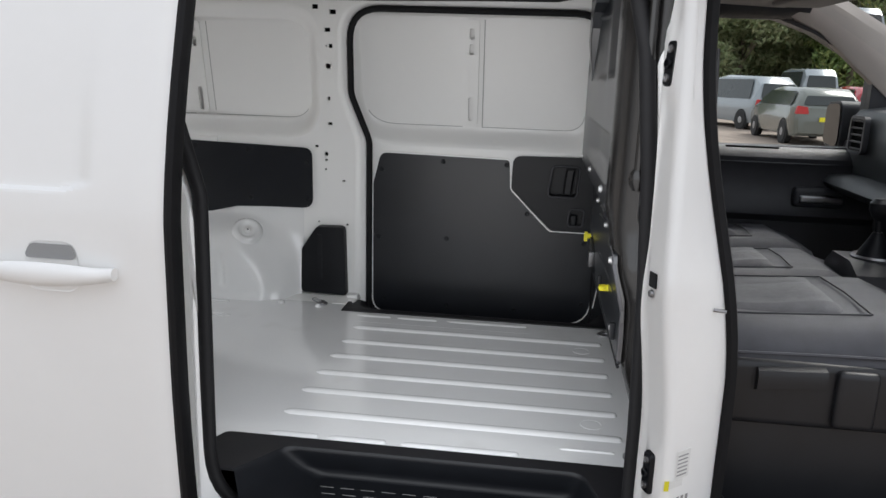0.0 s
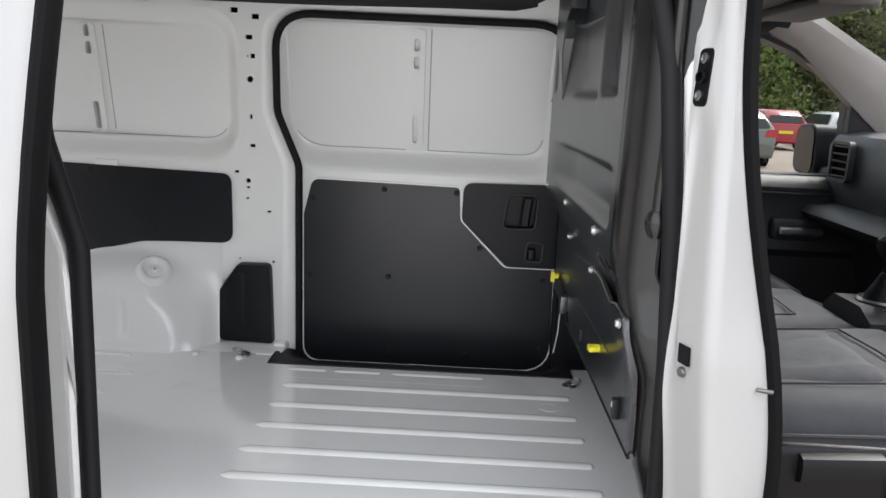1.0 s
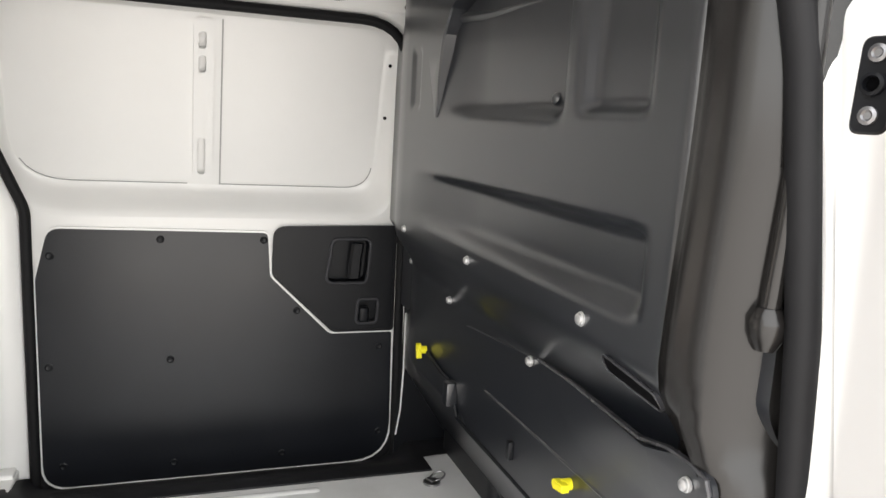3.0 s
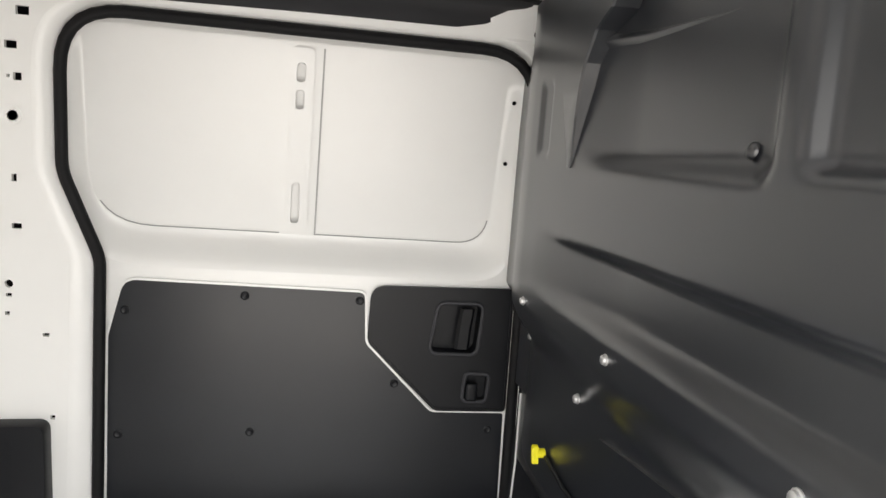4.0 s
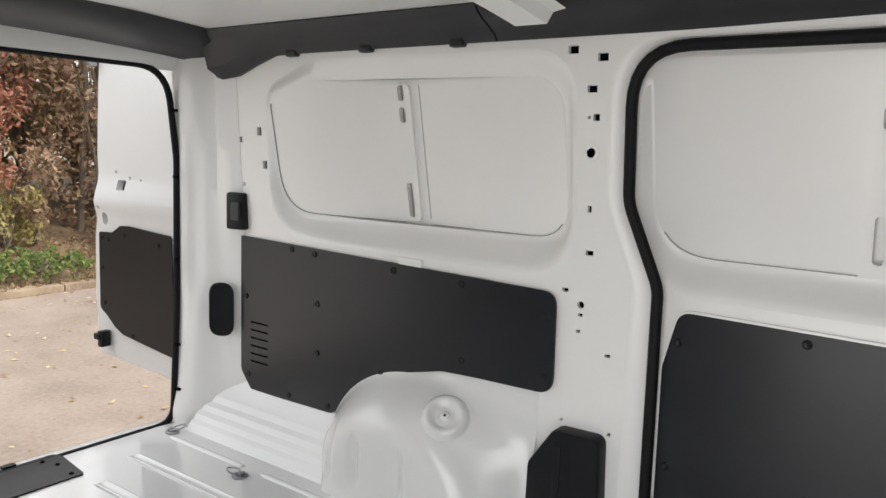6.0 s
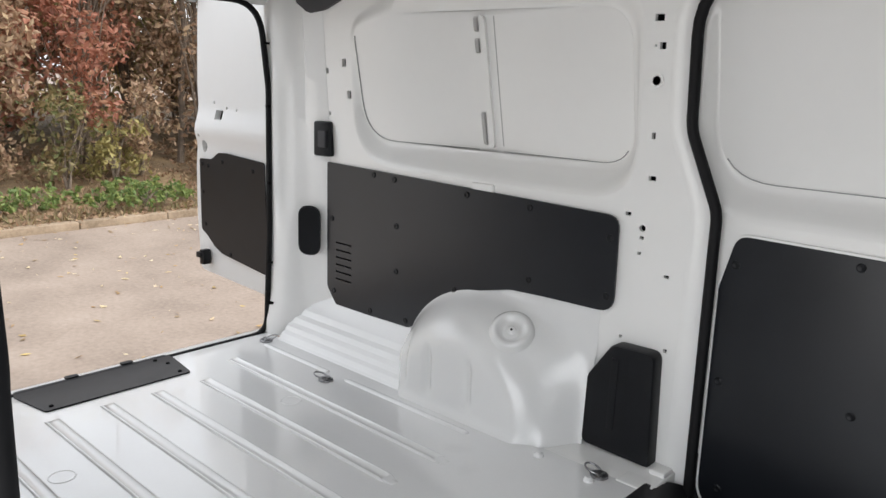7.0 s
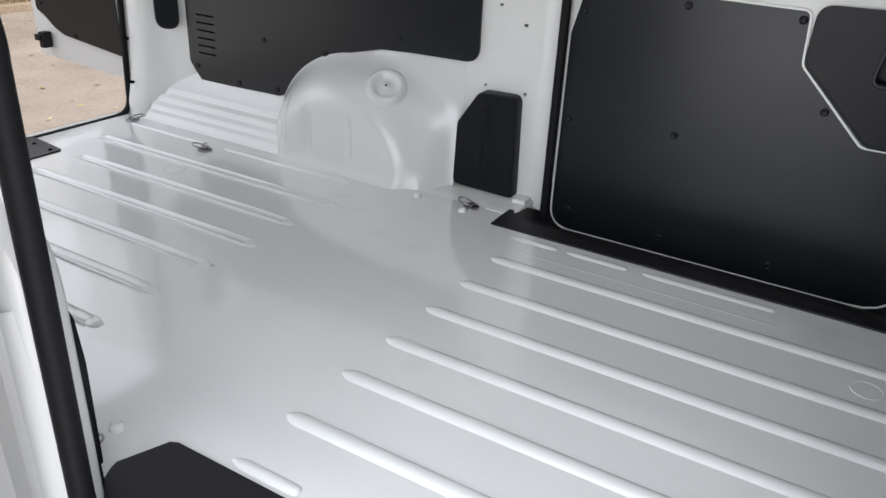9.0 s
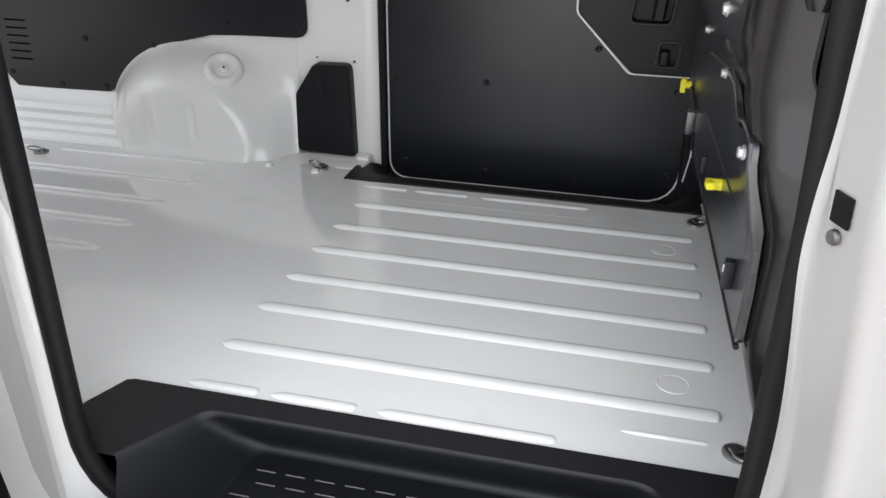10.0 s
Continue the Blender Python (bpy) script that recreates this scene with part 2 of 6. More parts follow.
PILLAR_HOLES = [
    (-0.752, 1.804, 0.013, 0.009), (-0.678, 1.785, 0.013, 0.009), (-0.702, 1.715, 0.012, 0.008), (-0.690, 1.651, 0.008, 0.008), (-0.708, 1.651, 0.003, 0.003),
    (-0.701, 1.438, 0.005, 0.008), (-0.698, 1.333, 0.010, 0.006), (-0.759, 1.235, 0.008, 0.005), (-0.717, 1.178, 0.006, 0.004), (-0.720, 1.137, 0.005, 0.004),
    (-0.640, 1.090, 0.007, 0.004), (-1.857, 1.600, 0.010, 0.013), (-1.838, 1.494, 0.010, 0.013), (-1.951, 1.572, 0.009, 0.009), (-1.947, 1.426, 0.006, 0.006),
    (-0.624, 0.898, 0.005, 0.005), (-0.752, 0.905, 0.004, 0.004),
]


def dish(outer, inner, y0, y1, side):
    """Rings that roll smoothly from an outer outline down to an inner one."""
    rows = []
    for k in range(9):
        t = k / 8
        e = t * t * (3 - 2 * t)
        pts = [(a[0] + (b[0] - a[0]) * t, a[1] + (b[1] - a[1]) * t) for a, b in zip(outer, inner)]
        rows.append([(u, side * (y0(v) * (1 - e) + y1(v, u) * e), v) for u, v in pts])
    return rows


def side_wall(side, name):
    holes = [rect(x - a, z - b, x + a, z + b) for x, z, a, b in PILLAR_HOLES]
    holes += [ring(-0.701, 1.570, 0.011), ring(-0.717, 1.203, 0.009)]
    if side > 0:
        outline = [(-2.0, 0.50), (-0.63, 0.50), (-0.60, 0.43), (0.455, 0.43), (0.52, 0.50), (0.56, 0.58), (0.56, 1.86), (-2.02, 1.86)]
        cuts = [OPENING, REARWIN]
    else:
        outline = [(-2.0, 0.50), (-0.585, 0.50), (-0.585, 1.27), (-0.66, 1.46), (-0.66, 1.86), (-2.02, 1.86)]
        cuts = [REARWIN]
        holes = [h for h in holes if max(q[0] for q in h) < -0.67]
    wall = part(name, sheet(outline, on_wall(side), 0.012, cuts + holes, [("v", 1.2)]), WHITE, van, "white painted steel inner side wall with punched holes")
    # near-black sheets just behind the punched holes paint the shade of the cavity
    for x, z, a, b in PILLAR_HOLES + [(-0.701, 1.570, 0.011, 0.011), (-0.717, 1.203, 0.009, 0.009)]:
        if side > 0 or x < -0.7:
            part("hole_shade", sheet(rect(x - a - 0.006, z - b - 0.006, x + a + 0.006, z + b + 0.006), on_wall(side, -0.0125), 0.001), DARKHOLE, wall)
    # window blank: a deep rounded reveal and a flat skin in two leaves
    pane_y = lambda z, x: skin_y(z) - 0.016 - 0.066 * smooth01((-1.2 - x) / 0.62)
    part("window_reveal", loft(dish(REARWIN, REARPANE, wall_y, pane_y, side)), WHITE, wall, angle=80)
    part("window_blank", sheet(REARPANE, lambda u, v, d: (u, side * (pane_y(v, u) - 0.002 + d), v), 0.004, slot_holes(-1.297), [("u", -1.3 - 0.08 * i) for i in range(6)]), WHITE, wall)
    blank_details(side, wall, pane_y, -1.297, REARPANE, -1.242, 1.69)
    # bolted boss round the upper pillar hole
    part("pillar_boss", lathe([(0.019, 0), (0.019, 0.003), (0.0115, 0.003), (0.0115, 0)], (-0.701, side * (wall_y(1.57) + 0.0005), 1.570), (0, -side, 0), 18), WHITE, wall)
    return wall


def slot_holes(xs):
    return [rect(xs - 0.010, a, xs + 0.010, b, 0.0095) for a, b in ((1.365, 1.465), (1.634, 1.677), (1.694, 1.737))]


def blank_details(side, parent, py, xs, pane, edge, top=1.40):
    """The rail of long slots on a blanked window, and the pressed edges of its two leaves."""
    z0, z1 = min(v for _, v in pane) + 0.01, max(v for _, v in pane) - 0.012
    rail = rect(xs - 0.022, z0, xs + 0.03, z1, 0.018)
    slots = slot_holes(xs)
    part("slot_back", sheet(rail, lambda u, v, d: (u, side * (py(v, u) + 0.030 + d), v), 0.001), WHITE, parent)
    part("slot_rail", sheet(rail, lambda u, v, d: (u, side * (py(v, u) - 0.014 + d), v), 0.011, slots), WHITE, parent)
    dark = bmesh.new()
    for lo in ((edge, z0 - 0.005, edge + 0.004, z1 + 0.002),):
        sheet(rect(*lo), lambda u, v, d: (u, side * (py(v, u) - 0.0045 + d), v), 0.003, bm=dark)
    part("leaf_joint", dark, JOINT, parent, "dark sealed joint")
    inner = [(u * 0.992 + 0.008 * sum(p[0] for p in pane) / len(pane), v * 0.985 + 0.015 * 1.55) for u, v in pane]
    cu, cv = (pane[0][0] + edge) / 2, 1.56
    turn = lambda q: math.atan2(q[1] - cv, q[0] - cu) % (2 * math.pi)
    zl = min(v for _, v in inner)
    left = sorted([q for q in inner if q[0] < xs - 0.3 and q[1] < top], key=turn)
    right = sorted([q for q in inner if q[0] > xs + 0.3 and q[1] < 1.40], key=lambda q: (q[0], q[1]))
    for run in (left + [(xs - 0.035, zl)], [(edge, zl)] + right):
        part("skin_joint", bar([(u, side * (py(v, u) - 0.003), v) for u, v in run], [(-0.0011, -0.002), (0.0011, -0.002), (0.0011, 0.002), (-0.0011, 0.002)]), GREYBAR, parent, "dark sealed joint")


wall_l = side_wall(1, "left_side_wall")
wall_r = side_wall(-1, "right_side_wall")


def outer_skin(side, name):
    xe = 0.60 if side > 0 else -0.70
    outline = [(-2.22, 0.36), (xe, 0.36), (xe, 1.12), (xe - 0.02, 1.86), (-2.17, 1.86), (-2.24, 1.12)]
    holes = []
    arch = [(-1.20 + 0.36 * math.cos(a), 0.36 + 0.34 * math.sin(a)) for a in [math.pi * i / 12 for i in range(13)]]
    outline = outline[:1] + [p for p in reversed(arch)] + outline[1:]
    outline[1] = (outline[1][0], 0.36)
    part(name, sheet(outline, lambda u, v, d: (u, side * (skin_y(v) + d), v), 0.006, holes, [("v", 1.12)]), WHITE, van, "white outer body side")


outer_skin(1, "left_outer_panel")
outer_skin(-1, "right_outer_panel")

# the wall rolls outward to the seat of the door seal
rows = []
for k in range(7):
    t = k / 6
    e = 1 - math.cos(t * math.pi / 2)
    rows.append([(a[0] + (b[0] - a[0]) * t, wall_y(a[1] + (b[1] - a[1]) * t) + 0.020 * e, a[1] + (b[1] - a[1]) * t) for a, b in zip(OPENING, SEALSEAT)])
rows.append([(u, wall_y(v) + 0.034, v) for u, v in SEALSEAT])
aperture = part("door_aperture", loft(rows), WHITE, van, angle=70)
# flange slots are solid near-black blocks, their inner shade put into the colour
for x, z in ((-0.573, 1.126), (-0.573, 0.76)):
    part("flange_slot", box(x - 0.004, wall_y(z) + 0.004, z - 0.009, x + 0.004, wall_y(z) + 0.016, z + 0.009), DARKHOLE, aperture)


def seal_loop(loop, yf, r):
    bm = tube([(u, yf(u, v), v) for u, v in loop], r, 12, True, up=(0, 1, 0))
    return part("door_seal", bm, RUBBER, van, "black rubber door seal")


NEARSEAL = fillet([(-0.583, 0.47), (-0.583, 1.27), (-0.645, 1.46), (-0.645, 1.803), (0.345, 1.803), (0.392, 1.62), (0.417, 1.36), (0.429, 1.12), (0.438, 0.78), (0.438, 0.47)], [0.17, 0.12, 0.14, 0.13, 0.10, 0.25, 0.2, 0.25, 0.25, 0.12], 8)
seal_loop(SEAL, lambda x, z: wall_y(z) + 0.006, 0.0135)
seal_loop(NEARSEAL, lambda x, z: -(wall_y(z) - 0.052 + 0.007 * smooth01((x + 0.3) / 0.6)), 0.0175)

# ---- closed sliding door on the far side ----
door = new("sliding_door")
door.parent = van
tagged(door, "closed white sliding door, ply-lined inside")
DOORWIN = fillet([(-0.605, 1.25), (0.425, 1.25), (0.425, 1.795), (-0.605, 1.795)], [0.17, 0.10, 0.08, 0.10], 8)
DOORPANE = fillet([(-0.575, 1.335), (0.372, 1.335), (0.372, 1.782), (-0.575, 1.782)], [0.14, 0.08, 0.06, 0.05], 8)
DY = 0.829
dface = fillet([(-0.59, 0.40), (-0.59, 1.27), (-0.645, 1.46), (-0.645, 1.83), (0.47, 1.83), (0.47, 0.40)], 0.06)
din = lambda u, v, d: (u, DY - 0.06 * max(0, v - 1.25) + d, v)
HANDLE = fillet([(0.232, 1.066), (0.250, 1.196), (0.364, 1.196), (0.355, 1.066)], 0.022, 5)
LATCH = fillet([(0.325, 0.945), (0.33, 1.018), (0.392, 1.018), (0.388, 0.945)], 0.015, 4)
part("inner_panel", sheet(dface, din, 0.01, [DOORWIN, HANDLE, LATCH], [("v", 1.249)]), WHITE, door)
dpane = lambda z, x=0.0: 0.885 - 0.215 * (z - 1.36)
part("window_reveal", loft(dish(DOORWIN, DOORPANE, lambda z: din(0, z, 0)[1], dpane, 1)), WHITE, door, angle=80)
part("window_blank", sheet(DOORPANE, lambda u, v, d: (u, dpane(v) - 0.002 + d, v), 0.004, slot_holes(-0.110)), WHITE, door)
blank_details(1, door, dpane, -0.110, DOORPANE, -0.062)
for x, z in ((0.392, 1.69), (0.385, 1.545)):
    part("plug", lathe([(0.005, 0), (0.005, 0.003), (0.002, 0.004)], (x, din(x, z, 0)[1], z), (0, -1, 0), 10), DARKHOLE, door)


def board(name, outline, y, parent, label, material=PLY, k=0.0, thick=0.006, lip=0.0):
    bm = sheet(outline, lambda u, v, d: (u, y - k * (v - 0.9) - d, v), thick)
    ob = part(name, bm, material, parent, label)
    if lip:
        part("white_edge", bar([(u, y - k * (v - 0.9) - 0.003, v) for u, v in outline], [(-0.0027, -0.005), (0.0027, -0.005), (0.0027, 0.005), (-0.0027, 0.005)], True), WHITE, parent)
    return ob


def plug_row(parent, pts, y, side=-1):
    for x, z in pts:
        part("board_plug", lathe([(0.0105, 0), (0.0105, 0.002), (0.0075, 0.0035), (0.003, 0.002)], (x, y, z), (0, side, 0), 12), BLACKP, parent)


DPLY = fillet([(-0.512, 0.506), (-0.518, 1.086), (-0.486, 1.222), (0.07, 1.214), (0.078, 1.088), (0.25, 0.917), (0.44, 0.917), (0.45, 0.506)], [0.07, 0.05, 0.04, 0.02, 0.03, 0.03, 0.012, 0.12], 6)
part("lower_trim", sheet([(-0.56, 0.42), (0.468, 0.42), (0.468, 0.84), (0.446, 0.86), (0.41, 0.62), (-0.49, 0.64), (-0.56, 0.64)], lambda u, v, d: (u, DY - 0.0018 + d, v), 0.0016), MATB, door, "black trim round the foot of the door")
board("lining_board", DPLY, DY - 0.002, door, "dark grey lining board fixed to the door", lip=1)
plug_row(door, [(-0.214, 1.192), (0.056, 1.191), (-0.480, 1.148), (-0.489, 0.85), (-0.189, 0.858), (0.153, 0.986), (0.40, 0.87), (-0.46, 0.57), (-0.18, 0.555), (0.12, 0.555), (0.41, 0.60)], DY - 0.008)
HPAN = fillet([(0.0845, 1.228), (0.435, 1.234), (0.438, 0.9225), (0.2585, 0.9225), (0.0830, 1.0915)], [0.035, 0.01, 0.01, 0.03, 0.03], 6)
hp = part("handle_panel", sheet(HPAN, lambda u, v, d: (u, DY - 0.012 + d, v), 0.012, [HANDLE, LATCH]), BLACKP, door, "black plastic trim panel with a recessed handle")
part("panel_rim", bar([(u, DY - 0.0125, v) for u, v in HPAN], [(-0.003, -0.003), (0.003, -0.003), (0.003, 0.003), (-0.003, 0.003)], True), BLACKP, hp)
for hole, dep in ((HANDLE, 0.034), (LATCH, 0.02)):
    cu, cv = sum(p[0] for p in hole) / len(hole), sum(p[1] for p in hole) / len(hole)
    part("recess", loft([[(u, DY - 0.015, v) for u, v in hole], [(cu + (u - cu) * 0.9, DY - 0.012 + dep, cv + (v - cv) * 0.9) for u, v in hole]], None, True, False, True), BLACKP, hp)
    part("recess_rim", bar([(u, DY - 0.014, v) for u, v in hole], [(-0.005, -0.001), (-0.002, -0.004), (0.002, -0.004), (0.005, -0.001), (0.004, 0.003), (-0.004, 0.003)], True), CABPL, hp, "satin black rim")
grip = loft([[(x + a * 0.019, DY - 0.010 + b * 0.011, z) for a, b in ((-1, 0), (-0.6, -0.8), (0.6, -0.8), (1, 0), (0.6, 0.8), (-0.6, 0.8))] for x, z in ((0.315, 1.080), (0.318, 1.13), (0.324, 1.182))], None, True, True, True)
part("door_handle", grip, BLACKP, hp, "black pull handle")
part("lock_lever", box(0.334, DY - 0.022, 0.946, 0.364, DY + 0.0, 0.994, 0.009, 3), BLACKP, hp, "black sliding lock lever")

# ---- lining board and cover on the far side wall, and the mirrored ones ----
RPLY = fillet([(-1.968, 0.79), (-1.968, 1.253), (-0.778, 1.226), (-0.774, 0.966), (-1.00, 0.962), (-1.117, 0.957), (-1.25, 0.925), (-1.36, 0.875), (-1.44, 0.815), (-1.50, 0.752), (-1.54, 0.734), (-1.915, 0.726)],
              [0.03, 0.008, 0.04, 0.045, 0.1, 0.1, 0.1, 0.1, 0.1, 0.03, 0.03, 0.03], 5)
VENTS = [rect(-1.918, z, -1.832, z + 0.006) for z in (0.826, 0.853, 0.880, 0.907, 0.934, 0.961)]
RPLUGS = [(-1.618, 1.227), (-1.72, 1.232), (-1.30, 1.216), (-1.063, 1.209), (-0.801, 1.165), (-0.799, 1.007), (-1.053, 1.0), (-1.602, 0.916), (-1.604, 1.072), (-1.337, 0.909), (-1.552, 0.754), (-1.73, 0.748), (-1.93, 0.78), (-1.94, 1.05)]
BOXO = fillet([(-0.822, 0.592), (-0.818, 0.790), (-0.75, 0.893), (-0.628, 0.896), (-0.617, 0.587)], [0.02, 0.03, 0.03, 0.025, 0.01], 5)


def arch_depth(x, z):
    """How far the pressed wheel arch stands into the load space from the side wall."""
    dx, dz = x + 1.175, max(0.0, z - FL)
    rho = ((abs(dx) / (0.375 if dx < 0 else 0.36)) ** 2.2 + (dz / 0.35) ** 2.2) ** (1 / 2.2)
    rear = float(np.interp(rho, (0, 0.62, 0.68, 0.75, 0.82, 0.88, 0.93, 0.97, 1.0, 1.05), (0.172, 0.172, 0.166, 0.150, 0.120, 0.084, 0.050, 0.022, 0.007, 0.0)))
    front = float(np.interp(rho, (0, 0.58, 0.64, 0.70, 0.80, 0.92, 1.05, 1.16, 1.26), (0.172, 0.172, 0.165, 0.145, 0.098, 0.056, 0.026, 0.008, 0.0)))
    w = smooth01((dx + 0.02) / 0.2) * (1 - smooth01((dz - 0.20) / 0.16))
    w = max(w, 0.8 * smooth01((-dx - 0.12) / 0.16) * (1 - smooth01((dz - 0.02) / 0.12)))
    d = rear * (1 - w) + front * w
    # foot rolling out onto the floor
    k = 1 - smooth01((x + 0.90) / 0.075)
    foot = float(np.interp(dz, (0, 0.008, 0.02, 0.05, 0.11, 0.2, 0.32), (0.150, 0.118, 0.088, 0.055, 0.028, 0.010, 0.0))) * k * smooth01((x + 1.02) / 0.1)
    d += foot * max(0.0, 1 - d / 0.15)
    d += 0.014 * (1 - smooth01(dz / 0.022)) * (1 if d > 0.16 else 0)
    return d


def arch_detail(x, z):
    """Boss with a dimple high on the flank, and four upright flutes."""
    r = math.hypot(x + 1.038, z - 0.872)
    d = 0.026 * math.exp(-(r / 0.078) ** 2)
    for xf, wf in ((-1.40, 0.8), (-1.294, 1.0), (-1.135, 1.0)):
        d -= 0.013 * wf * math.exp(-((x - xf) / 0.015) ** 2) * smooth01((z - 0.61) / 0.04) * (1 - smooth01((z - 0.73) / 0.07))
    return d


ARCH_X = [-1.62 + 0.0055 * i for i in range(147)]
ARCH_Z = [FL - 0.004 + 0.0055 * i for i in range(76)]
ARCH_D = np.array([[arch_depth(x, z) for x in ARCH_X] for z in ARCH_Z])
for _ in range(14):
    pad = np.pad(ARCH_D, 1, mode="edge")
    ARCH_D = (pad[1:-1, :-2] + pad[1:-1, 2:] + pad[:-2, 1:-1] + pad[2:, 1:-1] + 2 * ARCH_D) / 6
ARCH_D = ARCH_D + np.array([[arch_detail(x, z) for x in ARCH_X] for z in ARCH_Z])


def quarter(side, wall):
    fn = lambda u, v, d: (u, side * (0.793 - 0.004 - d), v)
    part("lining_board", sheet(RPLY, fn, 0.006, VENTS), PLY, wall, "dark grey lining board with six vent slots")
    # near-black sheet added behind the vent slots as their shade
    part("vent_slot_shade", sheet(rect(-1.93, 0.815, -1.82, 0.978), lambda u, v, d: (u, side * (0.793 - 0.0005 - d), v), 0.001), DARKHOLE, wall)
    plug_row(wall, RPLUGS, side * 0.783, -side)
    # cover on the pillar foot: a moulded black pan with an upright ridge
    cu, cv = -0.72, 0.74
    yb = 0.0 if side > 0 else 0.068
    loops = [[(u, side * 0.793, v) for u, v in BOXO], [(u, side * (0.757 - yb), v) for u, v in BOXO],
             [(cu + (u - cu) * 0.97, side * (0.750 - yb), cv + (v - cv) * 0.98) for u, v in BOXO], [(cu + (u - cu) * 0.3, side * (0.744 - yb), cv + (v - cv) * 0.86) for u, v in BOXO]]
    part("pillar_cover", loft(loops, None, True, False, True), BLACKP, wall, "black moulded plastic cover at the pillar foot")
    part("cover_rib", box(-0.745, side * (0.747 - yb) - 0.006, 0.66, -0.722, side * (0.747 - yb) + 0.004, 0.86, 0.005), BLACKP, wall)
    # pressed tab above the lining board
    part("pressed_tab", box(-1.285, side * 0.790 - 0.006, 1.226, -1.20, side * 0.790 + 0.006, 1.258, 0.0058, 3), WHITE, wall)
    # wheel arch, its flank and the wall foot pressed from one sheet
    wa = part("wheel_arch", loft([[(x, side * (0.7942 - d), z) for x, d in zip(ARCH_X, row)] for z, row in zip(ARCH_Z, ARCH_D)], None, False), ARCHP, wall, "white pressed steel wheel arch with flutes", angle=80)
    cy = 0.7942 - float(ARCH_D[53, 106])
    gx, gz = (ARCH_D[53, 116] - ARCH_D[53, 96]) / 0.11, (ARCH_D[63, 106] - ARCH_D[43, 106]) / 0.11
    ax = Vector((-float(gx), -side, -float(gz))).normalized()
    c = Vector((-1.038, side * cy, 0.872)) + ax * 0.003
    part("arch_dimple", lathe([(0.066, -0.014), (0.057, 0.000), (0.051, 0.005), (0.045, 0.005), (0.039, 0.001), (0.030, -0.006), (0.015, -0.008), (0.011, 0.0), (0.006, 0.001)], c, ax, 30), ARCHP, wa, angle=75)
    part("dimple_hole", lathe([(0.0045, 0), (0.003, 0.003)], c, ax, 8), DARKHOLE, wa)
    # stepped sloping panel behind the arch
    prof = [(0.640, FL - 0.002), (0.652, FL + 0.006), (0.664, FL + 0.022), (0.678, FL + 0.030), (0.688, FL + 0.046), (0.704, FL + 0.056), (0.714, FL + 0.074), (0.730, FL + 0.084), (0.742, FL + 0.104), (0.758, FL + 0.116), (0.772, FL + 0.134), (0.795, FL + 0.165)]
    prof = [(y, z * 0.85 + 0.15 * (FL + (y - 0.640) * 1.06)) for y, z in prof]
    part("stepped_panel", loft([[(x, side * y, z) for y, z in prof] for x in (-2.09, -2.0, -1.7, -1.40)], None, False), ARCHP, wall, angle=14)
    # ledge between arch and pillar
    part("wall_foot", loft([[(x, side * y, z) for y, z in ((0.62, FL - 0.012), (0.655, FL - 0.001), (0.70, FL + 0.002), (0.765, FL + 0.006), (0.80, FL + 0.012))] for x in (-0.93, -0.84, -0.7, -0.604)], None, False), WHITE, wall)
    # lower sill bracket by the seal
    if side < 0:
        return
    part("sill_corner", box(-0.655, 0.652, FL - 0.085, -0.562, 0.80, FL + 0.003, 0.006, 3), WHITE, wall)
    part("sill_bracket", box(-0.610, 0.742, FL - 0.002, -0.566, 0.79, FL + 0.014, 0.005, 3), WHITE, wall)


quarter(1, wall_l)
quarter(-1, wall_r)

# boxed inner pillar on the open side
rows = [[(x - 0.06 * smooth01((z - 1.2) / 0.26), y - 0.05 * smooth01((z - 0.95) / 0.25), z) for x, y in ((-0.592, -0.752), (-0.596, -0.72), (-0.604, -0.700), (-0.612, -0.692), (-0.66, -0.70), (-0.80, -0.76))] for z in [FL + 0.04 * i for i in range(20)]]
part("pillar_cover", loft([[(x, y, z) for x, z in fillet([(-0.80, 0.60), (-0.647, 0.60), (-0.643, 0.80), (-0.652, 0.87), (-0.69, 0.905), (-0.80, 0.905)], 0.014, 3)] for y in (-0.705, -0.667, -0.662)], None, True, True, True), BLACKP, wall_r, "black moulded plastic cover at the pillar foot")
part("inner_post", loft(rows, None, False), WHITE, wall_r, angle=60)

# ---- load floor ----
floor = part("load_floor", sheet([(-2.215, -0.66), (-2.215, 0.66), (-0.586, 0.66), (-0.586, 0.585), (0.499, 0.585), (0.499, 0.662), (0.63, 0.662), (0.63, -0.52), (0.53, -0.55), (-0.61, -0.55), (-0.61, -0.66)], lambda u, v, d: (u, v, FL - d), 0.02), FLOORP, van, "glossy white painted steel load floor with pressed ribs")


def rib(x0, x1, y, w=0.016, h=0.007, name="floor_rib"):
    dome = [(q, max(0.0, 1 - abs(q) ** 2.6)) for q in (-1, -0.92, -0.8, -0.62, -0.4, -0.15, 0.15, 0.4, 0.62, 0.8, 0.92, 1)]
    rows = [[(x, y - (w * s + 0.003), FL - 0.001)] + [(x, y + w * s * q, FL + h * s * b) for q, b in dome] + [(x, y + w * s + 0.003, FL - 0.001)] for x, s in ((x0, 0.2), (x0 + 0.008, 0.6), (x0 + 0.016, 0.85), (x0 + 0.026, 1.0), (x1 - 0.022, 1.0), (x1 - 0.010, 0.95), (x1 - 0.003, 0.75), (x1, 0.15))]
    part(name, loft(rows, None, False), FLOORP, floor, angle=60)


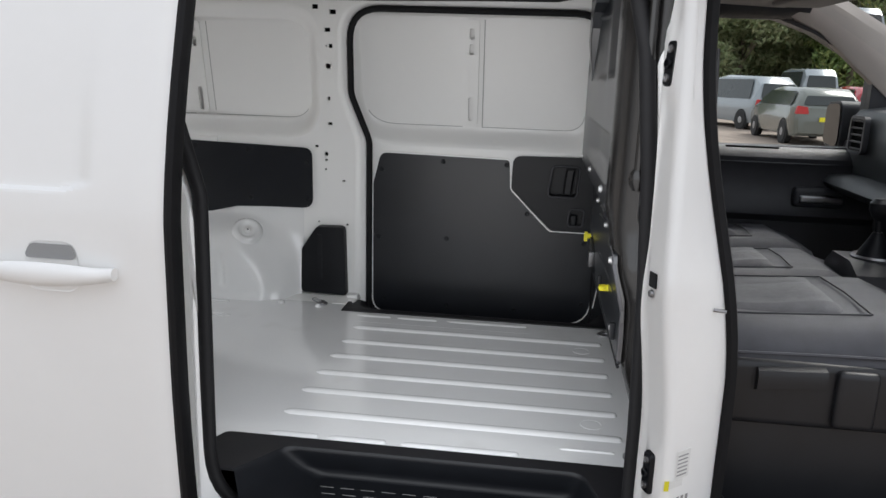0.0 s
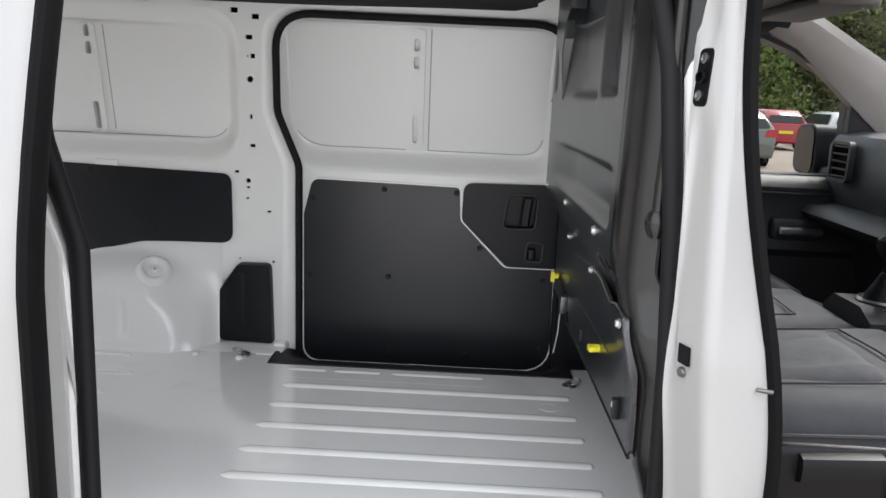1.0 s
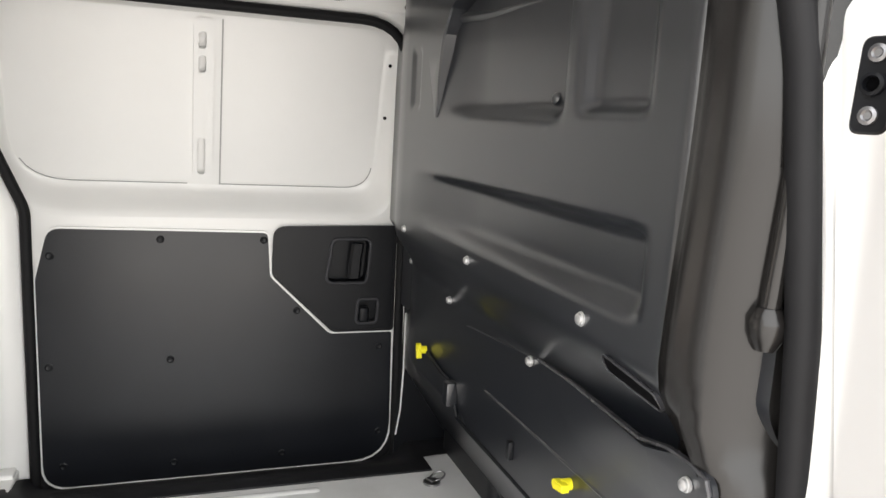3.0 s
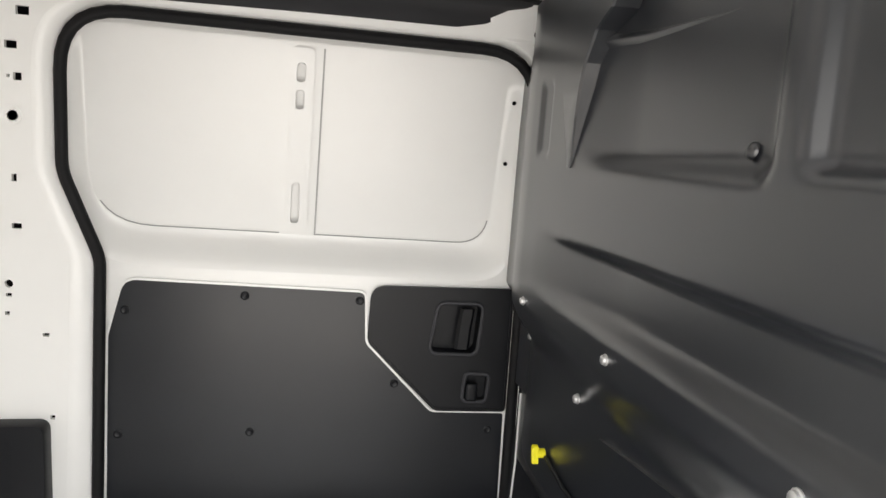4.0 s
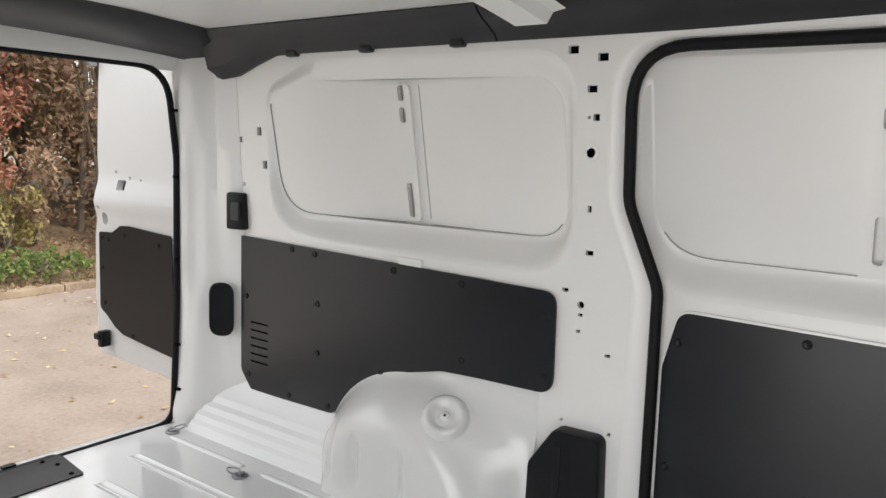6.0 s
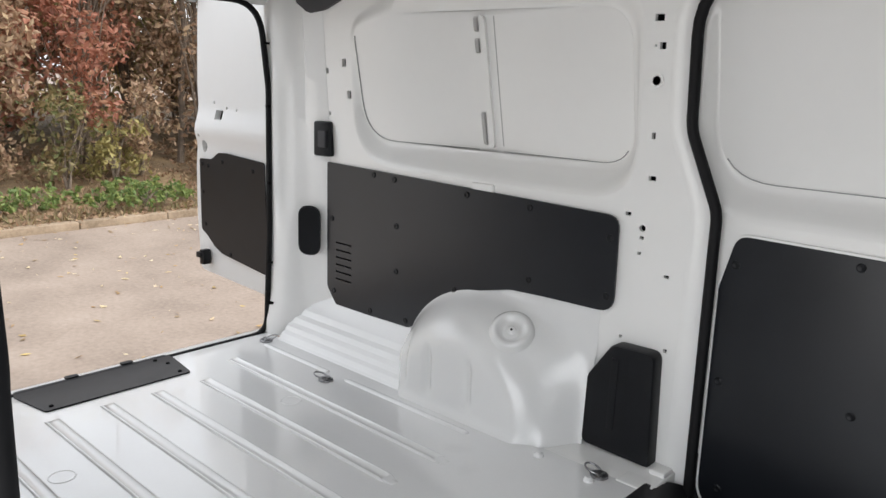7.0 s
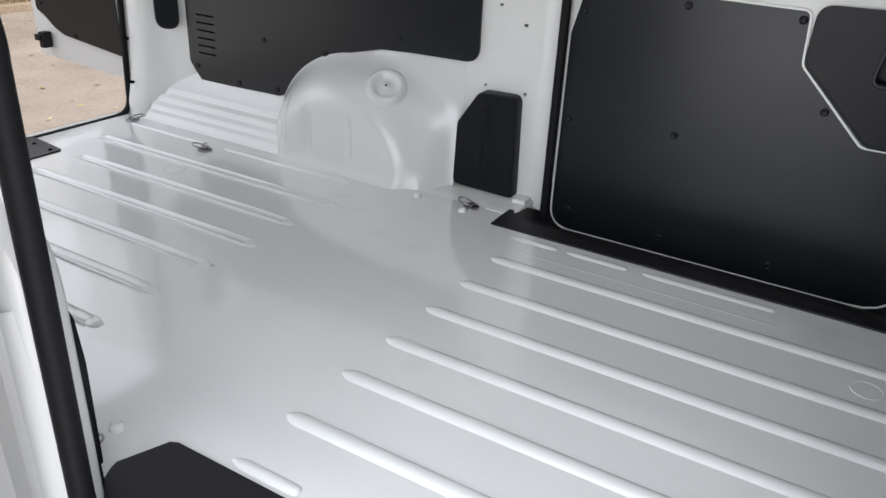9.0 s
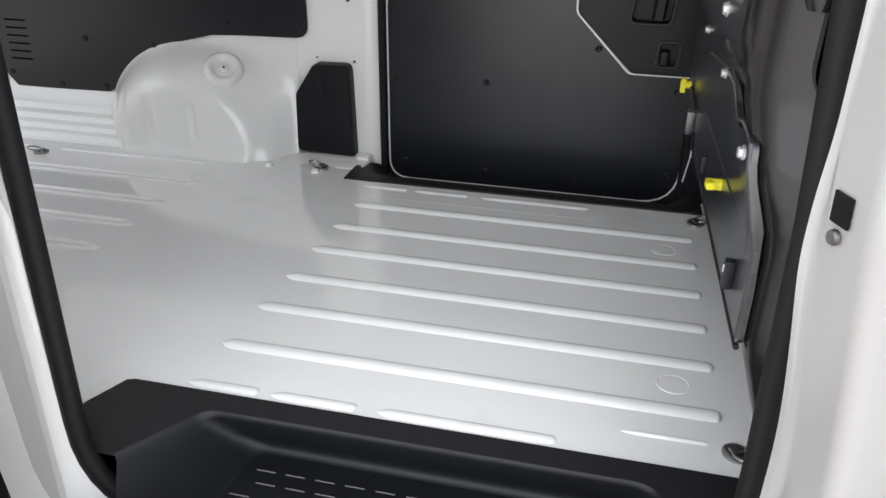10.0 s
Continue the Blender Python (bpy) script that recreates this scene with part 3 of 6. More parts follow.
for y in (0.378, 0.219, 0.070, -0.084, -0.230, -0.388):
    rib(-0.493 + 0.025 * (y - 0.37), 0.464, y, 0.019, 0.0075)
for s in (1, -1):
    for x0, x1 in ((-0.51, -0.37), (-0.345, -0.18), (-0.14, 0.18)):
        rib(x0, x1, s * 0.525, 0.013, 0.005)
    rib(-1.62, -1.08, s * 0.575, 0.011, 0.006)
    rib(-2.08, -1.70, s * 0.575, 0.011, 0.006)
rib(0.289, 0.436, -0.470, 0.006, 0.004)
rib(-0.50, 0.20, 0.452, 0.004, 0.0006)
for y, x0, x1 in ((0.406, -2.03, -1.03), (0.240, -1.925, -1.05), (0.083, -1.935, -1.04), (-0.067, -1.947, -1.045), (-0.223, -1.945, -1.055), (-0.383, -1.95, -1.04)):
    lips = [(-0.020, -0.001), (-0.0178, 0.0054), (-0.0150, 0.0064), (-0.0118, 0.0022), (0.0118, 0.0022), (0.0150, 0.0064), (0.0178, 0.0054), (0.020, -0.001)]
    part("floor_rib", loft([[(x, y + a, FL + b * k - 0.0008 * (1 - k)) for a, b in lips] for x, k in ((x0, 0.1), (x0 + 0.012, 0.8), (x0 + 0.024, 1.0), (x1 - 0.024, 1.0), (x1 - 0.010, 0.8), (x1, 0.1))], None, False), FLOORP, floor, angle=50)
    part("rib_end", loft([[(x, y + w * q, FL + h * b - 0.0006) for q, b in ((-1, 0), (-0.85, 0.9), (0, 1), (0.85, 0.9), (1, 0))] for x, w, h in ((x1 - 0.012, 0.0165, 0.0048), (x1 + 0.004, 0.0160, 0.0046), (x1 + 0.020, 0.012, 0.0014), (x1 + 0.026, 0.008, 0.0))], None, False), FLOORP, floor, angle=30)
for x, y in ((0.385, 0.299), (0.383, -0.306), (-1.60, 0.347), (-1.61, -0.323)):
    part("floor_plug", lathe([(0.032, 0.0), (0.0315, 0.0012), (0.030, 0.0016), (0.0285, 0.0006), (0.004, 0.0008)], (x, y, FL), (0, 0, 1), 26), FLOORP, floor, angle=20)
for x, y in ((-0.865, 0.615), (-0.865, -0.615), (-0.70, 0.60), (-0.727, -0.577)):
    part("weld_stud", lathe([(0.014, 0), (0.013, 0.006), (0.007, 0.011)], (x, y, FL), (0, 0, 1), 12), FLOORP, floor)


def lashing_ring(x, y, turn, tilt=12):
    m = pose(x, y, FL + 0.004, 0, 0, turn)
    cup = lathe([(0.024, -0.003), (0.024, 0.002), (0.019, 0.004), (0.013, 0.001)], (0, 0, 0), (0, 0, 1), 18)
    e = new("lashing_ring")
    e.parent, e.matrix_basis = van, m
    tagged(e, "steel lashing ring lying in its cup")
    part("ring_cup", cup, STEEL, e)
    pts = [(0.020 + 0.022 * math.cos(a), 0.017 * math.sin(a), 0.006 + 0.010 * (1 + math.cos(a)) / 2) for a in [2 * math.pi * i / 20 for i in range(20)]]
    part("ring_loop", tube(pts, 0.0026, 8, True), STEEL, e)
    part("ring_pin", box(-0.010, -0.013, 0.002, 0.006, 0.013, 0.010, 0.003), STEEL, e)


for x, y, turn in ((-2.10, 0.60, 60), (-1.655, 0.525, 200), (-0.693, 0.638, 175), (0.478, 0.495, 25), (0.478, -0.487, 300), (-0.735, -0.648, 40), (-1.655, -0.525, 20), (-2.10, -0.60, -60)):
    lashing_ring(x, y, turn)

# black sill mats
def mat_z(x, y):
    """The mat runs level from the floor, then falls to the foot of the door; its ends stay high."""
    end = max(1 - smooth01((x + 0.575) / 0.09), smooth01((x - 0.42) / 0.075))
    fall = 0.084 * smooth01((y - 0.595) / 0.27) ** 0.8
    return FL + 0.0045 - fall * (1 - end) - 0.012 * end * smooth01((y - 0.66) / 0.15)


def mat_left(y):
    return -0.590 + 0.053 * min(1.0, max(0.0, (y - 0.686) / 0.125))


mat_t = [0.0, 0.012, 0.03, 0.05, 0.07, 0.09, 0.11] + [0.11 + 0.74 * i / 10 for i in range(1, 10)] + [0.86, 0.89, 0.92, 0.95, 0.97, 0.985, 1.0]
rows = []
for y in [0.566] + [0.566 + 0.02 * i for i in range(1, 14)]:
    xl, xr = mat_left(y), 0.502 if y < 0.655 else 0.622
    rows.append([(x, y, mat_z(x, y)) for x in [xl + (0.502 - xl) * t for t in mat_t] + [xr]])
rows.insert(0, [(x, y - 0.002, FL - 0.004) for x, y, z in rows[0]])
part("sill_mat", loft(rows, None, False), MATB, van, "black rubber sill mat falling to the closed door", angle=60)
part("rear_sill_plate", sheet(fillet([(-2.205, -0.235), (-2.205, 0.25), (-2.17, 0.262), (-2.005, 0.240), (-2.005, -0.215), (-2.17, -0.245)], 0.012), lambda u, v, d: (u, v, FL + 0.005 - d), 0.005), BLACKP, van, "black plastic rear sill plate")
for x, y in ((-2.03, -0.19), (-2.03, 0.215), (-2.17, 0.20), (-2.12, 0.22)):
    part("plate_screw", lathe([(0.007, 0), (0.006, 0.003)], (x, y, FL + 0.005), (0, 0, 1), 10), DARKHOLE, van)
part("sill_catch", box(-2.222, 0.10, FL, -2.20, 0.14, FL + 0.011, 0.004), BLACKP, van)
part("sill_catch", box(-2.222, -0.08, FL, -2.20, -0.04, FL + 0.010, 0.004), BLACKP, van)

# side step in the open doorway
step = new("entry_step")
step.parent = van
tagged(step, "black moulded plastic entry step with a sunken tread")
WELL = [(-0.525, -0.740)] + fillet([(-0.53, -0.76), (-0.435, -0.598), (0.345, -0.598), (0.39, -0.76)], [0, 0.05, 0.05, 0], 7)[1:-1] + [(0.385, -0.740)]
top = [(-0.598, -0.740), (-0.612, -0.728), (-0.652, -0.648), (-0.655, -0.635), (-0.622, -0.555), (-0.608, -0.549), (0.515, -0.549), (0.52, -0.555), (0.52, -0.740)] + WELL[::-1]
part("step_surround", sheet(top, lambda u, v, d: (u, v, FL + 0.005 - d), 0.006), MATB, step)
TREAD = [(-0.405, -0.905)] + fillet([(-0.41, -0.93), (-0.374, -0.566), (0.322, -0.566), (0.37, -0.93)], [0, 0.04, 0.04, 0], 7)[1:-1] + [(0.365, -0.905)]
mid = [(p[0] * 0.35 + q[0] * 0.65, p[1] * 0.2 + q[1] * 0.8) for p, q in zip(WELL, TREAD)]
part("step_well", loft([[(u, v, FL + 0.005) for u, v in WELL], [(u * 0.994, v - 0.002, FL + 0.002) for u, v in WELL], [(u * 0.988, v - 0.005, FL - 0.008) for u, v in WELL], [(u, v, FL - 0.062) for u, v in mid], [(u * 0.99, v - 0.004, FL - 0.080) for u, v in TREAD], [(u * 0.97, v - 0.010, FL - 0.088) for u, v in TREAD], [(u * 0.95, v - 0.016, FL - 0.090) for u, v in TREAD]], None, False), BLACKP, step, angle=60)
part("step_tread", sheet([(u * 0.95, v - 0.016) for u, v in TREAD], lambda u, v, d: (u, v, FL - 0.090 - d), 0.01), BLACKP, step, "worn black plastic tread")
for j, y in enumerate((-0.625, -0.656, -0.69, -0.722, -0.755)):
    for i in range(11):
        x = -0.335 + 0.055 * i + (0.0, 0.012, -0.02, 0.008, -0.01)[j]
        part("tread_bar", box(x, y - 0.0013, FL - 0.091, x + 0.036, y + 0.0013, FL - 0.0885, 0.0006, 1), TREADG, step)
part("step_side", sheet([(-0.56, 0.30), (0.50, 0.30), (0.50, FL - 0.095), (-0.56, FL - 0.095)], lambda u, v, d: (u, -0.90 - d, v), 0.01), BLACKP, step)
part("sill_panel", sheet([(0.42, 0.36), (0.42, FL + 0.004), (0.388, FL + 0.004), (0.368, FL - 0.09), (0.36, 0.36)], lambda u, v, d: (u, -0.744 - 0.02 * (FL - v) - d, v), 0.01), BLACKP, step)
part("underfloor", box(-2.2, -0.90, 0.34, 0.55, 0.90, 0.38), DARKHOLE, van)

# ---- bulkhead: a pressed dark steel wall behind the seats ----
bulk = new("bulkhead")
bulk.parent = van
tagged(bulk, "dark grey pressed steel bulkhead with a hinged hatch")


def smooth(a, b, t):
    t = min(1, max(0, (t - a) / (b - a)))
    return t * t * (3 - 2 * t)


def bulk_x(y, z):
    x = 0.622 - 0.225 * min(1.0, max(0.0, (z - 0.585) / 0.345))
    x -= 0.052 * smooth(1.165, 1.275, z)
    side = 0.413 + 0.058 * (1 - smooth(1.185, 1.262, z))
    edge = smooth(0.46, 0.80, y)
    x = x * (1 - edge) + max(x, side) * edge
    # long horizontal groove, its lower wall turned up
    x += 0.028 * smooth(1.312, 1.343, z) * (1 - smooth(1.416, 1.436, z)) * smooth(-0.568, -0.522, y) * (1 - smooth(0.02, 0.40, y))
    x += 0.06 * (1 - smooth(-0.66, -0.612, y)) if y < -0.6 else 0
    x += 0.006 * smooth(1.565, 1.585, z) * (1 - smooth(1.69, 1.71, z)) * smooth(0.355, 0.368, y) * (1 - smooth(0.412, 0.428, y))
    x += 0.125 * smooth(1.772, 1.784, z) * smooth(0.545, 0.60, y)
    # two pressed fields above with broad sloping walls
    x += 0.026 * smooth(1.545, 1.584, z) * smooth(-0.338, -0.290, y) * (1 - smooth(0.02, 0.24, y))
    x += 0.022 * smooth(1.560, 1.580, z) * smooth(-0.548, -0.508, y) * (1 - smooth(-0.398, -0.362, y))
    return x


ys = [-0.72 + 0.008 * i for i in range(192)]
zs = [FL - 0.01 + 0.00675 * i for i in range(193)]
part("bulkhead_panel", loft([[(bulk_x(min(y, 0.815), z), min(y, 0.815), z) for y in ys] for z in zs], None, False), BULK, bulk, angle=60)
part("bulkhead_back", box(0.626, -0.72, FL - 0.01, 0.632, 0.80, 1.02), CABPL, bulk)
part("bulkhead_back", box(0.445, -0.72, 1.015, 0.452, 0.76, 1.768), CABPL, bulk)
# lower hatch: a flat plate that stands off the sloping panel, its upper edge climbing to the post
hatch_x = lambda y, z: 0.391 - 0.027 * smooth(1.05, 1.17, z) * smooth01((-0.28 - y) / 0.36)
HATCH = fillet([(-0.708, 0.922), (-0.702, 1.185), (-0.640, 1.186), (-0.57, 1.165), (-0.22, 1.162), (0.12, 1.13), (0.135, 0.985), (0.075, 0.928)], [0.02, 0.025, 0.03, 0.03, 0.03, 0.03, 0.02, 0.02], 5)
hatch_p = lambda y, z: min(hatch_x(y, z), bulk_x(-0.3, z) - 0.004) if z > 0.92 else 0.391 + 0.32 * (0.92 - z)
hatch = part("hatch", sheet(HATCH, lambda u, v, d: (hatch_p(u, v) + d, u, v), 0.007, cuts=[("v", z) for z in (0.94, 1.0, 1.08, 1.10, 1.12, 1.14, 1.16, 1.175)] + [("u", -0.28 - 0.06 * i) for i in range(7)]), BULK, bulk, "dark grey steel hatch plate")
RIM = [(-0.23, 1.166), (-0.34, 1.167), (-0.45, 1.169), (-0.56, 1.172), (-0.62, 1.186), (-0.665, 1.186), (-0.692, 1.180), (-0.703, 1.155), (-0.703, 1.05), (-0.706, 0.935)]
part("hatch_rim", bar([(hatch_p(u, v) - 0.001, u, v) for u, v in RIM], [(-0.002, -0.002), (0.0, -0.004), (0.002, -0.002), (0.002, 0.005), (-0.002, 0.005)], up=(1, 0, 0)), EDGE, hatch, "bright rolled steel edge")
part("crease", bar([(hatch_p(y, z) + 0.001, y, z) for y, z in ((-0.02, 1.034), (-0.10, 1.035), (-0.25, 1.036), (-0.40, 1.037), (-0.60, 1.037))], [(-0.005, 0.0), (0.0, -0.003), (0.005, 0.0), (0.004, 0.003), (-0.004, 0.003)], up=(1, 0, 0)), BULK, hatch)
# rolled lower edge of the hatch with its hinge tube and link
arm = [(0.345, 1.0), (0.24, 0.985), (0.165, 0.985), (0.150, 0.955), (0.125, 0.922), (0.06, 0.920), (-0.15, 0.921), (-0.40, 0.920), (-0.56, 0.919), (-0.70, 0.918)]
part("hatch_bar", tube([(hatch_p(y, z) + 0.001, y, z) for y, z in arm], 0.004, 8), BLACKP, hatch)
part("hatch_bar", tube([(0.458, y, z - 0.048) for y, z in arm[4:]], 0.008, 8), BLACKP, hatch)
part("hinge_tube", tube([(0.436, y, 0.896) for y in (0.03, -0.2, -0.42, -0.58)], 0.006, 8), EDGE, hatch, "worn steel hinge tube")
part("hinge_block", box(0.372, 0.140, 0.940, 0.398, 0.170, 0.992, 0.005), BULK, hatch, "dark steel hinge block")
part("release_cable", tube([(0.43, -0.30, 0.885), (0.455, -0.33, 0.85), (0.47, -0.36, 0.82), (0.465, -0.40, 0.815), (0.45, -0.42, 0.85)], 0.007, 8), BLACKP, hatch, "black looped release cable")
# slotted hole on the open side
SLOT = fillet([(-0.605, 1.220), (-0.495, 1.238), (-0.495, 1.262), (-0.605, 1.245)], 0.0115, 5)
# no real opening: a near-black sheet paints the slot's shaded inside
part("slot_hole", sheet(SLOT, lambda u, v, d: (bulk_x(u, v) - 0.003 - d, u, v), 0.002, cuts=[("v", 1.216 + 0.004 * i) for i in range(13)]), DARKHOLE, bulk, "slotted hole, its shaded inside painted near-black")
part("slot_rim", bar([(bulk_x(u, v) - 0.0035, u, v) for u, v in SLOT], [(-0.0014, -0.003), (0.0014, -0.003), (0.0014, 0.003), (-0.0014, 0.003)], True, up=(1, 0, 0)), EDGE, bulk)
for y, z in ((0.002, 1.288), (-0.432, 1.290), (0.425, 1.285), (0.585, 1.175)):
    part("bulkhead_bolt", stud((bulk_x(y, z) + 0.001, y, z), (-1, 0, 0), 0.0072 if y > -0.2 else 0.0084, 0.008), BOLT, bulk, "bright steel bolt")
for y, z in ((-0.205, 1.155), (0.22, 1.157), (-0.660, 1.160)):
    part("bulkhead_bolt", stud((hatch_p(y, z) - 0.001 if y < 0.1 else bulk_x(y, z), y, z), (-1, 0, 0), 0.0074, 0.009), BOLT, bulk, "bright steel bolt")
for y, z, turn in ((0.350, 1.004, 75), (-0.365, 1.012, -8)):
    e = new("hatch_latch")
    e.parent = bulk
    e.matrix_basis = pose(min(hatch_p(y, z), bulk_x(y, z)) - 0.003, y, z, turn, 0, 0) @ Matrix.Scale(0.85, 4)
    tagged(e, "yellow plastic turn latch")
    part("latch_lever", loft([[(x - 0.012, a, b) for a, b in fillet([(-0.024, -0.008), (0.014, -0.009), (0.020, 0.0), (0.014, 0.009), (-0.024, 0.007)], 0.005, 3)] for x in (0.0, -0.012)], None, True, True, True), YELLOW, e)
    part("latch_boss", lathe([(0.011, -0.004), (0.011, 0.014), (0.008, 0.016)], (0, 0, 0), (-1, 0, 0), 14), YELLOW, e)
    part("latch_grip", box(-0.026, -0.022, -0.005, -0.014, 0.010, 0.005, 0.002), YELLOW, e)
part("cable_clip", box(0.377, -0.608, 0.950, 0.391, -0.592, 0.992, 0.003), BLACKP, bulk)
part("clip_catch", box(0.375, -0.604, 0.974, 0.378, -0.596, 0.986, 0.001), STEEL, bulk)
part("cable_clip", box(0.380, -0.165, 0.958, 0.392, -0.150, 0.992, 0.003), BLACKP, bulk)
# tall glossy posts at the open side of the bulkhead
rows = []
for i in range(45):
    z = FL + (1.87 - FL) * i / 44
    up = smooth(1.13, 1.24, z)
    xa = min(bulk_x(-0.6, z), 0.36 + 0.06 * (1 - up))
    xl = hatch_p(-0.7, z) + 0.008
    high = [(xa + 0.014, -0.604), (xa - 0.003, -0.613), (xa - 0.001, -0.632), (0.350, -0.650), (0.364, -0.672), (0.384, -0.690), (0.404, -0.700), (0.424, -0.708), (0.446, -0.730)]
    low = [(xl + 0.010, -0.604), (xl + 0.004, -0.640), (xl + 0.002, -0.670), (xl, -0.690), (xl + 0.002, -0.704), (xl + 0.012, -0.718), (xl + 0.026, -0.728), (max(xl + 0.034, 0.428), -0.737), (max(xl + 0.05, 0.45), -0.745)]
    j = -0.018 * smooth(1.25, 1.6, z)
    rows.append([(p[0] * up + q[0] * (1 - up), (p[1] + j) * up + q[1] * (1 - up), z) for p, q in zip(high, low)])
part("bulkhead_post", loft(rows, None, False), POSTM, bulk, "glossy dark steel post", angle=80)
# pressed gusset running up to the roof, flaring into an arm beside it
rows = []
for z, yr in ((1.552, 0.226), (1.58, 0.214), (1.627, 0.194), (1.678, 0.172), (1.715, 0.160), (1.732, 0.146), (1.748, 0.132), (1.760, 0.122), (1.769, 0.104), (1.785, 0.068), (1.81, 0.048), (1.87, 0.04)):
    yl, x, d = 0.238 + 0.115 * (z - 1.552), bulk_x(0.3, z), 0.003 + 0.015 * smooth(1.55, 1.68, z)
    rows.append([(x + 0.010, yl + 0.006, z), (x - d * 0.8, yl + 0.002, z), (x - d, yl - 0.003, z), (x - d, yr + 0.003, z), (x - d * 0.8, yr - 0.001, z), (x + 0.022, yr - 0.004, z)])
part("gusset", loft(rows, None, False), BULK, bulk, "pressed steel gusset", angle=20)
part("bracket_rib", loft([[(bulk_x(y, z) + 0.004, y, z - w), (bulk_x(y, z) - 0.008 * w / 0.012, y, z - w * 0.2), (bulk_x(y, z) - 0.008 * w / 0.012, y, z + w * 0.2), (bulk_x(y, z) + 0.004, y, z + w)] for y, z, w in ((0.14, 1.748, 0.014), (0.09, 1.745, 0.012), (0.03, 1.743, 0.010), (-0.03, 1.742, 0.008), (-0.09, 1.742, 0.006), (-0.20, 1.741, 0.002))], None, False), BULK, bulk, angle=70)
part("corner_boss", lathe([(0.010, 0), (0.009, 0.003), (0.006, 0.005), (0.002, 0.006)], (bulk_x(-0.27, 1.58) - 0.001, -0.260, 1.588), (-1, 0, 0.3), 12), BULK, bulk)

part("corner_trim", sheet([(0.452, 0.50), (0.64, 0.50), (0.64, 1.20), (0.47, 1.238), (0.452, 1.238)], lambda u, v, d: (u, 0.790 - d, v), 0.006), BLACKP, van, "black plastic corner trim beside the bulkhead")
part("door_edge_strip", bar([(0.450, 0.808, 1.190), (0.449, 0.810, 1.05), (0.449, 0.810, 0.925)], [(-0.005, -0.003), (0.005, -0.003), (0.005, 0.003), (-0.005, 0.003)]), WHITE, van, "white painted door edge")
part("edge_catch", box(0.432, 0.792, 1.186, 0.452, 0.806, 1.214, 0.003), BLACKP, van)
part("door_edge_strip", bar([(0.468, 0.783, 0.98), (0.470, 0.783, 0.80), (0.466, 0.783, 0.68), (0.455, 0.783, 0.60)], [(-0.002, -0.003), (0.002, -0.003), (0.002, 0.003), (-0.002, 0.003)]), WHITE, van)

# ---- roof ----
roof = new("roof")
roof.parent = van
tagged(roof, "white steel roof with black side trims inside")
part("roof_skin", loft([[(x, y, z + dz) for y, z in ((-0.80, 1.83), (-0.76, 1.90), (-0.62, 1.945), (-0.3, 1.962), (0, 1.967), (0.3, 1.962), (0.62, 1.945), (0.76, 1.90), (0.80, 1.83))] for x, dz in ((-2.25, -0.03), (-2.1, -0.005), (-1.2, 0.01), (0.0, 0.012), (0.9, 0.0), (1.15, -0.05))], None, False), WHITE, roof)
part("roof_lining", loft([[(x, y, z) for y, z in ((-0.66, 1.905), (-0.4, 1.922), (0, 1.93), (0.4, 1.922), (0.66, 1.905))] for x in (-2.2, -1.2, 0.4, 0.62)], None, False), WHITE, roof)
rows = []
for y in [-0.64 + 0.128 * i for i in range(11)]:
    z = 1.928 - 0.055 * (y / 0.66) ** 2
    rows.append([(-0.80 + a, y, z + b) for a, b in ((-0.085, 0), (-0.06, -0.006), (-0.045, -0.03), (0.035, -0.03), (0.05, -0.006), (0.08, 0))])
part("roof_bow", loft(rows, None, False), WHITE, roof)
for s in (1, -1):
    for x0, x1 in ((-2.02, -0.955), (-0.949, 0.462)):
        rows = []
        for i in range(13):
            x = x0 + (x1 - x0) * i / 12
            low = 1.833 + 0.010 * smooth(-0.6, 0.1, x) - 0.07 * (1 - smooth(-2.0, -1.72, x))
            k = 0.72 * smooth(0.20, 0.47, x)
            rows.append([(x, s * (y + (0.752 - y) * k), z + (1.905 - z) * k) for y, z in ((0.752, low), (0.735, low - 0.003), (0.722, low + 0.012), (0.69, low + 0.030), (0.665, max(1.875, low + 0.036)), (0.645, max(1.888, low + 0.042)), (0.632, max(1.902, low + 0.046)), (0.66, 1.945), (0.76, 1.945))])
        part("roof_trim", loft(rows, None, True, True, True), TRIM, roof, "black plastic roof side trim")
    for x in (-1.665, -1.37, -1.06):
        part("trim_clip", box(x - 0.03, s * 0.738 - 0.014, 1.822, x + 0.012, s * 0.738 + 0.010, 1.843, 0.006), TRIM, roof)
rows = [[(x, y, z - 0.03 * (y / 0.7) ** 2) for x, z in ((-2.19, 1.865), (-2.14, 1.855), (-2.05, 1.872), (-1.97, 1.90), (-1.94, 1.93), (-2.19, 1.94))] for y in [-0.72 + 0.12 * i for i in range(13)]]
part("rear_header_trim", loft(rows, None, True, True, True), TRIM, roof, "black plastic rear header trim")
part("header_rail", loft([[(x, y, z) for x, z in ((-2.24, 1.80), (-2.19, 1.79), (-2.165, 1.82), (-2.16, 1.88), (-2.24, 1.92))] for y in [-0.7 + 0.1 * i for i in range(15)]], None, True, True, True), WHITE, roof)
